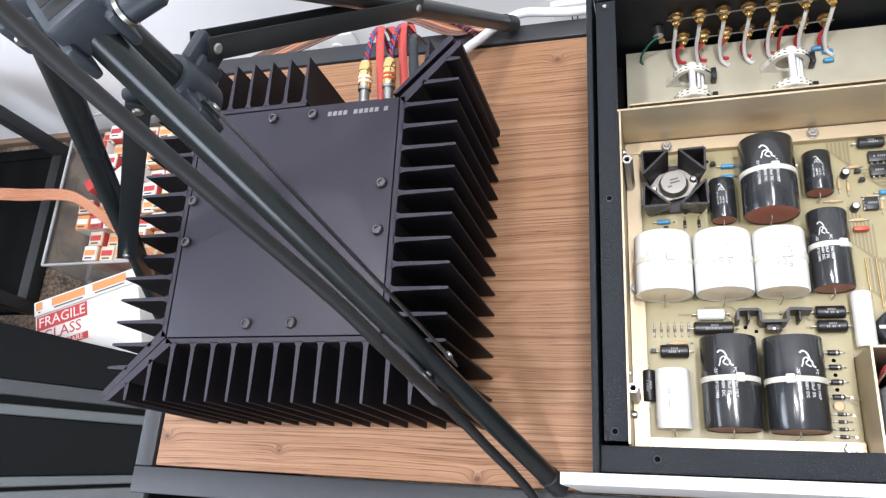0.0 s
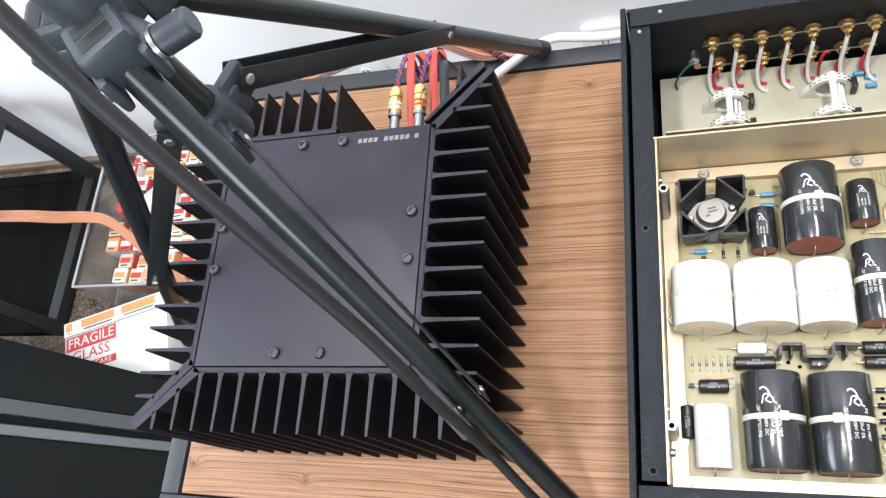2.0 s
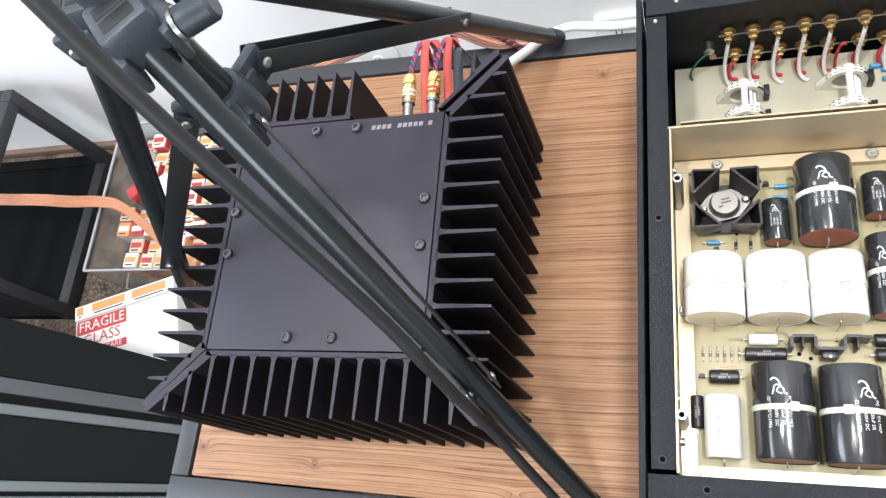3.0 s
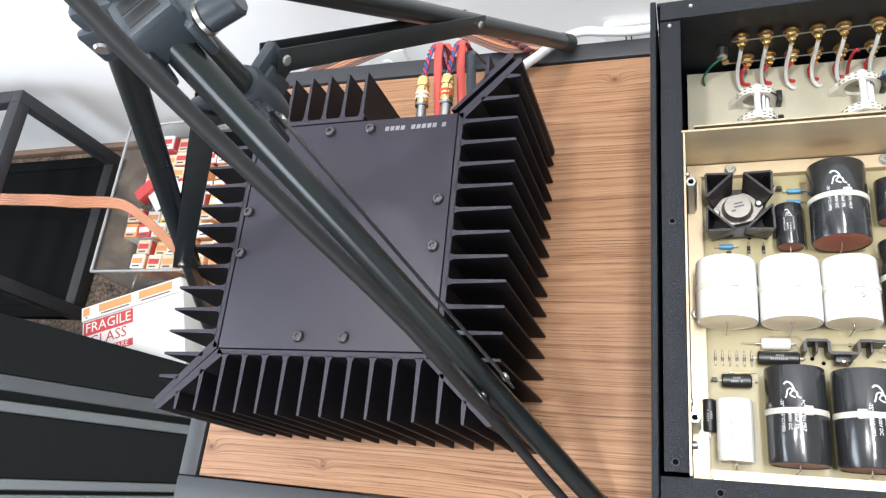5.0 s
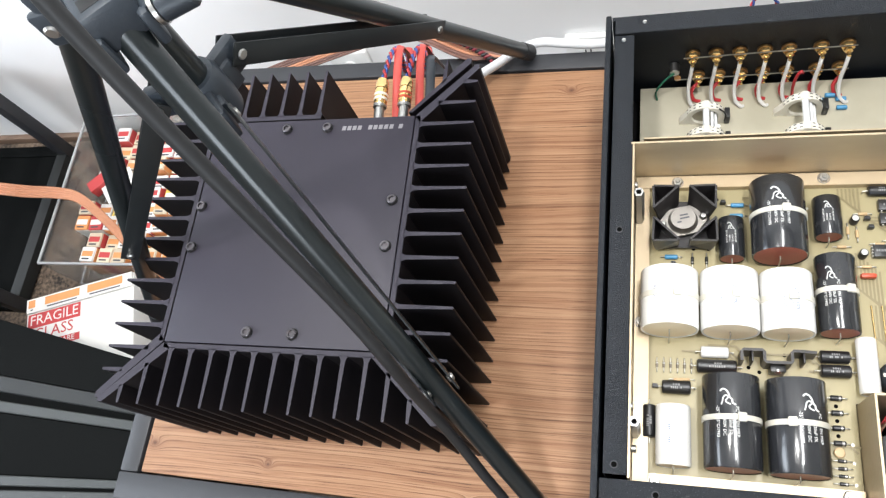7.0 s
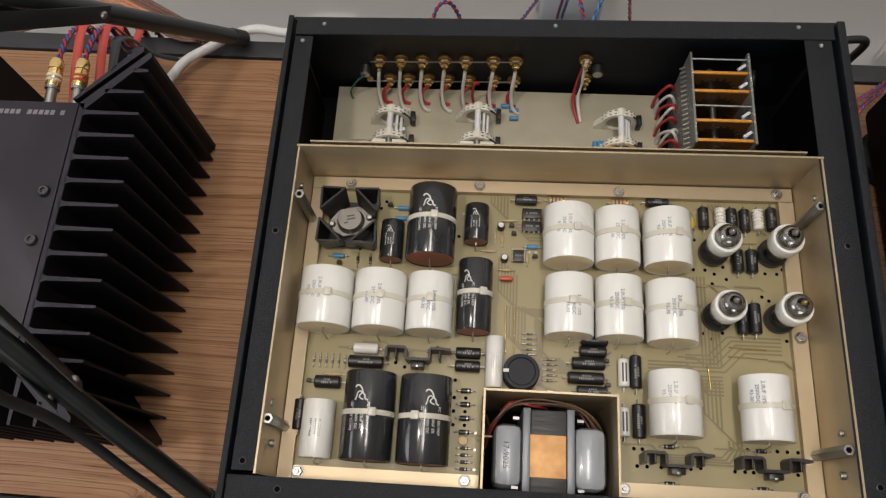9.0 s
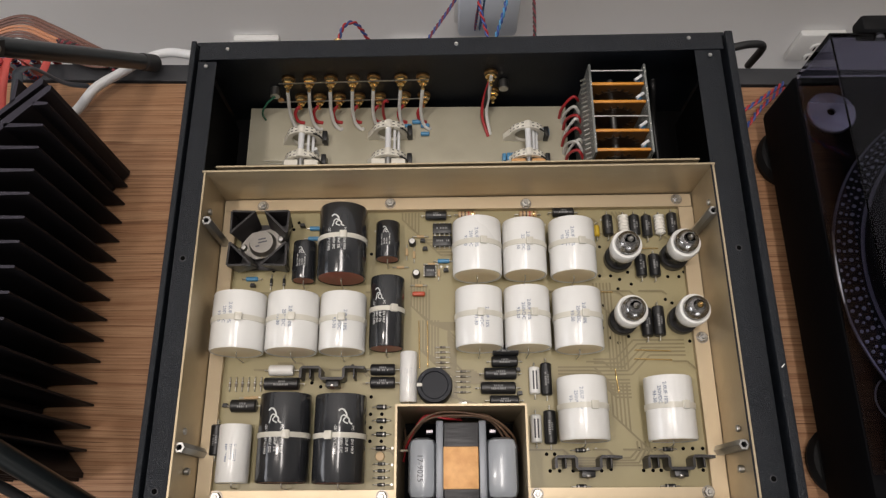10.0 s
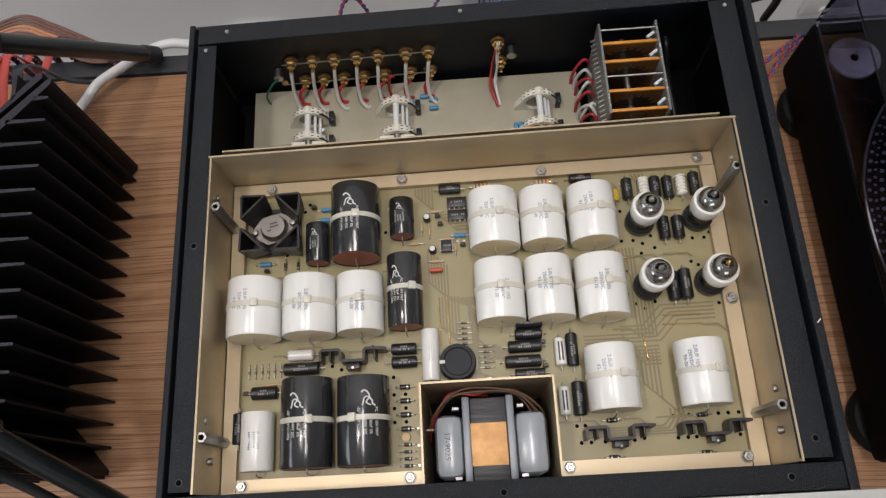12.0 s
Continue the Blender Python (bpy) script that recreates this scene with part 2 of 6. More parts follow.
M = dict(
    pine=wood_material(),
    rail=mat("black_rail", (0.028, 0.029, 0.033), 0.5, 0, bump=0.15, bump_scale=900),
    powder=mat("black_powder_coat", (0.0085, 0.0108, 0.015), 0.42, 0, second=(0.005, 0.0065, 0.0092), scale=60, bump=0.8, bump_scale=1300, spots=(620, 0.16, (0.045, 0.05, 0.058)), spec=0.28),
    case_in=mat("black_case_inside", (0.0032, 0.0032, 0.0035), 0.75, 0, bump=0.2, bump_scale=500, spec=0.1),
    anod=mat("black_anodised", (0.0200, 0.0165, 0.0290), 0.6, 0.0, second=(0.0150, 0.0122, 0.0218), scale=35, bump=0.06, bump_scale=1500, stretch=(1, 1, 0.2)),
    # darker copy of black_anodised: the sides' shade is put into the colour
    anod_shaded=mat("black_anodised_shaded", (0.0062, 0.005, 0.0066), 0.55, 0.0, second=(0.0045, 0.0038, 0.005), scale=40, stretch=(1, 1, 0.1), spec=0.22),
    engrave=mat("engraved_silver", (0.24, 0.23, 0.24), 0.5, 0.3),
    gold=mat("yellow_chromate", (0.48, 0.40, 0.275), 0.44, 0.65, second=(0.34, 0.27, 0.175), scale=22, stretch=(0.35, 1, 1), bump=0.12, bump_scale=260, mix=0.32),
    gold_light=mat("yellow_chromate_strip", (0.54, 0.445, 0.31), 0.42, 0.6, second=(0.45, 0.36, 0.24), scale=30, stretch=(0.4, 1, 1)),
    board=mat("circuit_board", (0.345, 0.298, 0.168), 0.36, 0, second=(0.285, 0.245, 0.132), scale=25, spec=0.35),
    board_grey=mat("circuit_board_grey", (0.43, 0.40, 0.31), 0.45, 0, second=(0.34, 0.315, 0.235), scale=22, mix=0.22, bump=0.05),
    trace=mat("board_trace", (0.235, 0.192, 0.098), 0.4, 0, scale=60),
    hole=mat("board_hole", (0.004, 0.004, 0.004), 0.9, spec=0.02),
    solder=mat("solder", (0.55, 0.53, 0.48), 0.35, 0.9, scale=300),
    cap_white=mat("white_film_capacitor", (0.745, 0.742, 0.725), 0.27, 0, second=(0.66, 0.655, 0.63), scale=45, coat=0.3, bump=0.22, bump_scale=70, stretch=(1, 0.4, 1), mix=0.6),
    cap_end=mat("cream_resin_end", (0.82, 0.72, 0.52), 0.45, 0, second=(0.72, 0.61, 0.42), scale=90),
    cap_black=mat("black_film_capacitor", (0.024, 0.025, 0.028), 0.2, 0, second=(0.016, 0.017, 0.019), scale=60, coat=0.35, bump=0.7, bump_scale=75, stretch=(1, 0.3, 1)),
    can_dark=mat("dark_blue_can", (0.012, 0.014, 0.02), 0.55, 0, scale=60, spec=0.3),
    cap_red=mat("red_resin_end", (0.30, 0.065, 0.045), 0.4, 0, second=(0.2, 0.045, 0.03), scale=120),
    tie=mat("nylon_tie", (0.60, 0.575, 0.50), 0.3, 0, scale=80),
    print_white=mat("white_print", (0.72, 0.72, 0.70), 0.5),
    print_grey=mat("grey_print", (0.22, 0.22, 0.22), 0.5),
    print_blue=mat("faded_blue_print", (0.15, 0.20, 0.30), 0.6),
    print_dark=mat("dark_print", (0.06, 0.06, 0.07), 0.6),
    res_black=mat("black_resistor", (0.014, 0.014, 0.015), 0.38, 0, bump=0.2, bump_scale=300),
    res_white=mat("white_ceramic", (0.78, 0.76, 0.70), 0.4, 0, scale=120),
    res_tan=mat("tan_resistor", (0.55, 0.38, 0.2), 0.45, 0, scale=150),
    band=mat("dark_band", (0.10, 0.04, 0.03), 0.5),
    blue=mat("blue_resistor", (0.06, 0.24, 0.44), 0.4, 0, scale=150),
    yellow=mat("yellow_capacitor", (0.68, 0.46, 0.03), 0.4, 0, scale=150),
    red=mat("red_capacitor", (0.52, 0.075, 0.03), 0.4, 0, scale=150),
    glassdiode=mat("diode_glass", (0.22, 0.19, 0.15), 0.2, 0.2, scale=200),
    sink=mat("black_heat_sink", (0.020, 0.0175, 0.018), 0.4, 0.2, scale=70, bump=0.08),
    steel=mat("bright_steel", (0.50, 0.49, 0.47), 0.36, 1.0, scale=60),
    screw_black=mat("blackened_steel", (0.16, 0.15, 0.16), 0.3, 0.9, scale=200),
    steel_dull=mat("dull_steel", (0.42, 0.42, 0.41), 0.38, 1.0, scale=60),
    nickel=mat("nickel_can", (0.29, 0.27, 0.245), 0.38, 0.85, scale=120),
    brass=mat("gold_plate", (0.95, 0.66, 0.28), 0.2, 0.88, scale=150),
    copper=mat("copper_foil", (0.74, 0.41, 0.17), 0.55, 0.15, second=(0.52, 0.25, 0.085), scale=110, mix=0.22, bump=0.2, bump_scale=120),
    lam=mat("steel_laminations", (0.055, 0.055, 0.058), 0.5, 0.4, scale=200, stretch=(0.1, 1, 8), bump=0.5, bump_scale=300),
    trafo=mat("grey_paint", (0.33, 0.355, 0.39), 0.3, 0.05, second=(0.25, 0.272, 0.30), scale=30, coat=0.3),
    frame_alu=mat("grey_bracket", (0.20, 0.215, 0.24), 0.4, 0.3, scale=40),
    wire_red=mat("red_wire", (0.40, 0.025, 0.03), 0.4),
    wire_white=mat("white_wire", (0.62, 0.61, 0.58), 0.4),
    wire_green=mat("green_wire", (0.02, 0.12, 0.07), 0.4),
    wire_black=mat("black_wire", (0.012, 0.012, 0.012), 0.45),
    wire_blue=mat("blue_wire", (0.03, 0.07, 0.26), 0.4),
    wire_maroon=mat("maroon_wire", (0.20, 0.02, 0.03), 0.45),
    adapter=mat("pale_blue_plastic", (0.62, 0.67, 0.74), 0.3, 0, second=(0.54, 0.60, 0.68), scale=20),
    wire_brown=mat("brown_wire", (0.15, 0.085, 0.05), 0.5),
    red_strap=mat("red_sleeve", (0.56, 0.075, 0.06), 0.45, 0, scale=60),
    ceramic=mat("cream_ceramic", (0.80, 0.77, 0.68), 0.45, 0, scale=120),
    attn=mat("orange_board", (0.62, 0.26, 0.035), 0.4, 0, second=(0.5, 0.19, 0.02), scale=120),
    # brown of translucent phenolic, with the faces' shade put into the colour
    attn_plate_shaded=mat("shaded_brown_phenolic", (0.145, 0.062, 0.014), 0.45, 0, second=(0.095, 0.04, 0.01), scale=140),
    bronze=mat("dark_gold_washer", (0.40, 0.25, 0.11), 0.34, 0.9, second=(0.22, 0.13, 0.06), scale=180),
    attn_face=mat("dark_wafer", (0.035, 0.018, 0.008), 0.4, 0, scale=160, mix=0.25),
    perf=mat("grey_perforated_strip", (0.20, 0.21, 0.20), 0.45, 0.3, spots=(420, 0.25, (0.6, 0.6, 0.55))),
    tube_glass=glass_material("tube_glass", (0.95, 0.95, 0.95)),
    getter=mat("getter_flash", (0.46, 0.45, 0.44), 0.2, 1.0, second=(0.26, 0.25, 0.25), scale=90, mix=0.3),
    tube_ring=mat("white_damper", (0.76, 0.75, 0.72), 0.4, 0, scale=60),
    silver_panel=mat("brushed_aluminium", (0.80, 0.80, 0.78), 0.35, 0.55, scale=200, stretch=(0.05, 1, 1)),
    stand=mat("black_stand_tube", (0.012, 0.0155, 0.0165), 0.3, 0.1, scale=20, coat=0.15),
    stand_flat=mat("black_stand_strut", (0.016, 0.019, 0.0205), 0.38, 0.2, scale=30),
    plastic=mat("dark_grey_plastic", (0.033, 0.041, 0.052), 0.42, 0, scale=40, bump=0.1, bump_scale=800),
    rubber=mat("black_rubber", (0.009, 0.0095, 0.0105), 0.55, 0, scale=80),
    white_tube=mat("white_cable", (0.72, 0.73, 0.74), 0.4, 0, scale=40),
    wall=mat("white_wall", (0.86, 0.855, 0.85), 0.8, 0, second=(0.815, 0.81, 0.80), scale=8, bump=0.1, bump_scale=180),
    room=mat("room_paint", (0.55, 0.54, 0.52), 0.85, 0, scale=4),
    ceiling=mat("ceiling_paint", (0.8, 0.8, 0.79), 0.9, 0, scale=5),
    carpet=mat("speckled_carpet", (0.24, 0.175, 0.125), 0.95, 0, second=(0.022, 0.017, 0.014), scale=170, mix=0.24, bump=1.0, bump_scale=220),
    skirting=mat("wood_skirting", (0.19, 0.12, 0.08), 0.5, 0, scale=30),
    plate=mat("socket_plate", (0.82, 0.82, 0.80), 0.35, 0, scale=20),
    card_white=mat("white_cardboard", (0.80, 0.79, 0.77), 0.65, 0, second=(0.74, 0.73, 0.70), scale=14),
    card_orange=mat("orange_print", (0.78, 0.34, 0.12), 0.6, 0, scale=60),
    card_red=mat("red_print", (0.55, 0.06, 0.06), 0.6, 0, scale=60),
    card_cream=mat("cream_carton", (0.72, 0.62, 0.46), 0.6, 0, scale=40, island=0.15),
    card_yellow=mat("yellow_carton", (0.70, 0.52, 0.10), 0.6, 0, scale=40, island=0.15),
    card_blue=mat("blue_carton", (0.12, 0.28, 0.45), 0.6, 0, scale=40, island=0.15),
    bin=glass_material("clear_plastic", (0.93, 0.95, 0.96), 0.12, 0.95),
    cover=glass_material("smoked_acrylic", (0.42, 0.42, 0.52), 0.02, 1.0, 1.22),
    tt_black=mat("black_plinth", (0.004, 0.004, 0.0048), 0.6, 0, scale=30, spec=0.03),
    tt_matt=mat("black_matt", (0.0045, 0.0045, 0.005), 0.65, 0, scale=30, spec=0.15),
    cd=mat("spun_aluminium", (0.62, 0.62, 0.66), 0.28, 1.0, scale=20),
    dot=mat("bright_dot", (0.24, 0.24, 0.28), 0.4, 0.8),
    rim_dull=mat("dull_platter_rim", (0.16, 0.16, 0.18), 0.45, 0.8),
    cab=mat("black_steel_cabinet", (0.006, 0.0065, 0.0065), 0.8, 0.0, second=(0.0045, 0.005, 0.005), scale=12, stretch=(0.3, 1, 1), spec=0.04),
    cab_dark=mat("dark_grey_edge", (0.011, 0.0125, 0.0125), 0.6, 0.0, scale=20, stretch=(0.2, 1, 1)),
    bin_rim=mat("translucent_rim", (0.42, 0.43, 0.44), 0.25, 0, scale=30),
    cab_edge=mat("grey_edge", (0.040, 0.044, 0.043), 0.5, 0.0, scale=20, stretch=(0.2, 1, 1)),
    ribbon=mat("copper_ribbon", (0.50, 0.225, 0.115), 0.5, 0.0, second=(0.38, 0.155, 0.08), scale=120, stretch=(0.1, 3, 3)),
    brown_print=mat("brown_ribbon", (0.16, 0.075, 0.055), 0.5, 0, scale=60),
)

spun = M["cd"].node_tree
turned = spun.nodes.new("ShaderNodeTangent")
turned.direction_type, turned.axis = "RADIAL", "Z"
spun.links.new(turned.outputs[0], spun.nodes["Principled BSDF"].inputs["Tangent"])
spun.nodes["Principled BSDF"].inputs["Anisotropic"].default_value = 0.85

# ---- mesh tools ----
WORLD = {}


def place_of(ob):
    return WORLD.get(ob.name, Matrix())


def thing(name, at, label, category, group="", kind=""):
    ob = new(name)
    ob.empty_display_size = 0.02
    ob.location = at
    WORLD[ob.name] = Matrix.Translation(at)
    return tagged(ob, label, category, group, kind)


def finish(bm, name, smooth=True):
    me = bpy.data.meshes.new(name)
    bmesh.ops.recalc_face_normals(bm, faces=bm.faces)
    bm.to_mesh(me)
    bm.free()
    if smooth:
        for p in me.polygons:
            p.use_smooth = True
        me.set_sharp_from_angle(angle=radians(35))
    return me


def part(name, bm, material, parent, label="", m=None):
    """Links a bmesh, or a ready mesh, as one mesh object under a thing or a part; its points are in the world, or under the pose m."""
    me = bm if isinstance(bm, bpy.types.Mesh) else finish(bm, name)
    if material is not None and not me.materials:
        me.materials.append(M[material])
    ob = new(name, me)
    m = m or Matrix()
    WORLD[ob.name] = m
    if parent is not None:
        ob.parent = parent
        ob.matrix_parent_inverse = place_of(parent).inverted()
    ob.matrix_basis = m
    if label:
        ob["label"] = label
    return ob


def single(name, bm, material, label, category, group="", kind="", m=None):
    return tagged(part(name, bm, material, None, "", m), label, category, group, kind)


def add_box(bm, x0, x1, y0, y1, z0, z1, bevel=0.0, m=None):
    r = bmesh.ops.create_cube(bm, size=1)
    vs = r["verts"]
    bmesh.ops.scale(bm, vec=(x1 - x0, y1 - y0, z1 - z0), verts=vs)
    bmesh.ops.translate(bm, vec=((x0 + x1) / 2, (y0 + y1) / 2, (z0 + z1) / 2), verts=vs)
    if bevel:
        es = {e for v in vs for e in v.link_edges}
        r = bmesh.ops.bevel(bm, geom=list(es), offset=bevel, segments=2, affect="EDGES", profile=0.5)
        vs = r["verts"]
    if m is not None:
        bmesh.ops.transform(bm, matrix=m, verts=list({v for v in vs if v.is_valid}))
    return bm


def box(x0, x1, y0, y1, z0, z1, bevel=0.0, m=None):
    return add_box(bmesh.new(), x0, x1, y0, y1, z0, z1, bevel, m)


def frame_to(a, b):
    a, b = Vector(a), Vector(b)
    return Matrix.Translation(a) @ (b - a).to_track_quat("Z", "Y").to_matrix().to_4x4(), (b - a).length


def lathe(bm, profile, seg=24, m=None):
    """Turns (radius, height) pairs round z."""
    rings = []
    for r, z in profile:
        if r < 1e-6:
            rings.append([bm.verts.new((0, 0, z))])
        else:
            rings.append([bm.verts.new((r * math.cos(2 * math.pi * i / seg), r * math.sin(2 * math.pi * i / seg), z)) for i in range(seg)])
    for a, b in zip(rings, rings[1:]):
        for i in range(seg):
            j = (i + 1) % seg
            if len(a) == 1 and len(b) > 1:
                bm.faces.new((a[0], b[i], b[j]))
            elif len(b) == 1 and len(a) > 1:
                bm.faces.new((a[i], a[j], b[0]))
            elif len(a) > 1:
                bm.faces.new((a[i], a[j], b[j], b[i]))
    if m is not None:
        bmesh.ops.transform(bm, matrix=m, verts=[v for ring in rings for v in ring])
    return bm


def rod(a, b, r, seg=12, bevel=0.0, bm=None):
    bm, seg = bm or bmesh.new(), seg if seg < 7 else max(seg, 12)
    m, length = frame_to(a, b)
    e = bevel
    prof = [(0, 0), (r - e, 0), (r, e), (r, length - e), (r - e, length), (0, length)] if e else [(0, 0), (r, 0), (r, length), (0, length)]
    return lathe(bm, prof, seg, m)


def smooth_line(points, n=8):
    """Catmull-Rom points through the given ones."""
    p = [Vector(q) for q in points]
    p = [p[0] * 2 - p[1]] + p + [p[-1] * 2 - p[-2]]
    out = []
    for i in range(1, len(p) - 2):
        for k in range(n):
            t = k / n
            out.append(0.5 * (2 * p[i] + (p[i + 1] - p[i - 1]) * t + (2 * p[i - 1] - 5 * p[i] + 4 * p[i + 1] - p[i + 2]) * t * t
                              + (3 * p[i] - p[i - 1] - 3 * p[i + 1] + p[i + 2]) * t ** 3))
    out.append(p[-2])
    return out


def tube(points, r, seg=8, n=8, bm=None, flat=1.0, side=None):
    """A bent wire or strap through points; flat squeezes it along its second axis."""
    bm, seg = bm or bmesh.new(), max(seg, 12)
    line = smooth_line(points, n) if n > 1 else [Vector(p) for p in points]
    up, rings = Vector(side or (0.3, 0.2, 0.93)), []
    for i, p in enumerate(line):
        d = (line[min(i + 1, len(line) - 1)] - line[max(i - 1, 0)]).normalized()
        s = d.cross(up)
        s = s.normalized() if s.length > 1e-4 else Vector((1, 0, 0))
        u = s.cross(d)
        rings.append([bm.verts.new(p + s * r * math.cos(2 * math.pi * k / seg) + u * r * flat * math.sin(2 * math.pi * k / seg)) for k in range(seg)])
    for a, b in zip(rings, rings[1:]):
        for k in range(seg):
            j = (k + 1) % seg
            bm.faces.new((a[k], a[j], b[j], b[k]))
    bm.faces.new(rings[0][::-1])
    bm.faces.new(rings[-1])
    return bm


def twisted(points, r, pitch, phase):
    """One strand of a twisted pair round the line through points."""
    line, out, run = smooth_line(points, 24), [], 0.0
    for i, p in enumerate(line):
        d = (line[min(i + 1, len(line) - 1)] - line[max(i - 1, 0)]).normalized()
        run += (p - line[i - 1]).length if i else 0
        s = d.cross(Vector((0.2, 0.3, 0.9))).normalized()
        u = s.cross(d)
        a = 2 * math.pi * run / pitch + phase
        out.append(p + (s * math.cos(a) + u * math.sin(a)) * r)
    return tube(out, r * 0.95, 6, 1)


def prism(points, z0, z1, bevel=0.0, m=None, bm=None):
    """An outline in x and y, raised from z0 to z1."""
    bm = bm or bmesh.new()
    low = [bm.verts.new((x, y, z0)) for x, y in points]
    high = [bm.verts.new((x, y, z1)) for x, y in points]
    n = len(points)
    fs = [bm.faces.new(low[::-1]), bm.faces.new(high)]
    fs += [bm.faces.new((low[i], low[(i + 1) % n], high[(i + 1) % n], high[i])) for i in range(n)]
    vs = low + high
    if bevel:
        bmesh.ops.recalc_face_normals(bm, faces=fs)
        r = bmesh.ops.bevel(bm, geom=list({e for f in fs for e in f.edges}), offset=bevel, segments=1, affect="EDGES")
        vs = [v for v in r["verts"]] + [v for v in vs if v.is_valid]
    if m is not None:
        bmesh.ops.transform(bm, matrix=m, verts=list({v for v in vs if v.is_valid}))
    return bm


def lettering(text, size, around=None, thick=0.00008):
    """Flat letters as a mesh, centred on the origin in x and y; around: wrapped on a cylinder of that radius along x."""
    cu = bpy.data.curves.new("letters", "FONT")
    cu.body, cu.size, cu.align_x, cu.align_y, cu.extrude, cu.resolution_u = text, size, "CENTER", "CENTER", thick, 2
    tmp = new("letters", cu)
    me = bpy.data.meshes.new_from_object(tmp.evaluated_get(bpy.context.evaluated_depsgraph_get()))
    bpy.data.objects.remove(tmp)
    if around:
        for v in me.vertices:
            a, r = v.co.y / around, around + v.co.z
            v.co = (v.co.x, r * math.sin(a), r * math.cos(a))
    return me


# ---- the room ----
single("floor", box(-3.0, 2.6, -3.4, WALL + 0.1, FLOOR - 0.1, FLOOR), "carpet", "brown and black speckled carpet floor", "floor", kind="structure")
single("wall_north", box(-2.6, 2.4, WALL, WALL + 0.1, FLOOR, CEIL), "wall", "plain white plastered wall behind the desk", "wall", kind="structure")
bm = bmesh.new()
add_box(bm, -2.6, 2.4, -3.3, -3.2, FLOOR, 0.95)
add_box(bm, -2.6, 2.4, -3.3, -3.2, 2.35, CEIL)
add_box(bm, -2.6, -0.45, -3.3, -3.2, 0.95, 2.35)
add_box(bm, 1.45, 2.4, -3.3, -3.2, 0.95, 2.35)
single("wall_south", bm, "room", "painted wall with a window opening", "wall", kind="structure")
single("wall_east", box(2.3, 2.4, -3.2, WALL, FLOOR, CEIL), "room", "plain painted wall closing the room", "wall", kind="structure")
bm = bmesh.new()
add_box(bm, -2.6, -2.5, -3.2, WALL, FLOOR, 1.1)
add_box(bm, -2.6, -2.5, -3.2, WALL, 2.4, CEIL)
add_box(bm, -2.6, -2.5, -3.2, -1.4, 1.1, 2.4)
add_box(bm, -2.6, -2.5, 0.4, WALL, 1.1, 2.4)
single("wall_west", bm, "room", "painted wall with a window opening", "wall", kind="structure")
single("ceiling", box(-2.6, 2.4, -3.3, WALL + 0.1, CEIL, CEIL + 0.1), "ceiling", "plain white ceiling", "ceiling", kind="structure")
single("baseboard", box(-2.5, 2.3, WALL - 0.012, WALL, FLOOR, FLOOR + 0.018, 0.003), "skirting", "thin brown wooden strip at the wall's foot", "baseboard", kind="structure")


def socket(x, z, w=0.062):
    s = thing("wall_socket", (x, WALL, z), "white plastic wall socket plate above the floor", "socket", "wall sockets")
    part("plate", box(x - w / 2, x + w / 2, WALL - 0.010, WALL, z - 0.06, z, 0.003), "plate", s)
    for k in (0.022, 0.044):
        o = part("outlet", rod((x, WALL - 0.008, z - k - 0.004), (x, WALL - 0.0125, z - k - 0.004), 0.0085, 16), "plate", s)
        for d in (-0.0035, 0.0035):
            part("slot", box(x + d - 0.0008, x + d + 0.0008, WALL - 0.0135, WALL - 0.012, z - k - 0.008, z - k), "hole", o)


for sx, sz in ((-0.051, 0.551), (0.160, 0.540), (0.716, 0.552), (-0.402, 0.551)):
    socket(sx, sz)

adp = thing("plug_adapter", (0.258, WALL, 0.58), "pale bluish plastic plug-in adapter on the white wall", "adapter")
part("housing", box(0.221, 0.297, WALL - 0.032, WALL - 0.0005, 0.583, 0.668, 0.006), "adapter", adp)
part("base_plate", box(0.217, 0.301, WALL - 0.006, WALL - 0.0004, 0.578, 0.673, 0.002), "plate", adp)

# ---- the desk: pine board in a black steel frame ----
TURN_DESK = Matrix.Rotation(radians(-0.9), 4, "Z")
desk = thing("desk", (0.2, 0.2, FLOOR), "low desk with a pine top in a black steel frame", "desk")
part("tabletop", box(-0.430, 1.25, -0.004, 0.428, DESK - 0.02, DESK, 0.0015, TURN_DESK), "pine", desk, "oiled pine board with dark grain lines and knots")
for n, (x0, x1, y0, y1) in dict(front_rail=(-0.452, 1.27, -0.030, -0.0055), rear_rail=(-0.452, 1.27, 0.4295, 0.449)).items():
    part(n, box(x0, x1, y0, y1, DESK - 0.03, DESK + 0.002, 0.0015, TURN_DESK), "rail", desk)
for x0 in (-0.452, 1.252):
    part("side_rail", box(x0, x0 + 0.0195, -0.005, 0.429, DESK - 0.03, DESK + 0.0015, 0.0015, TURN_DESK), "rail", desk)
for x0 in (-0.45, 1.245):
    for y0 in (-0.028, 0.422):
        part("leg", box(x0, x0 + 0.025, y0, y0 + 0.025, FLOOR, DESK - 0.03, 0.002, TURN_DESK), "rail", desk)

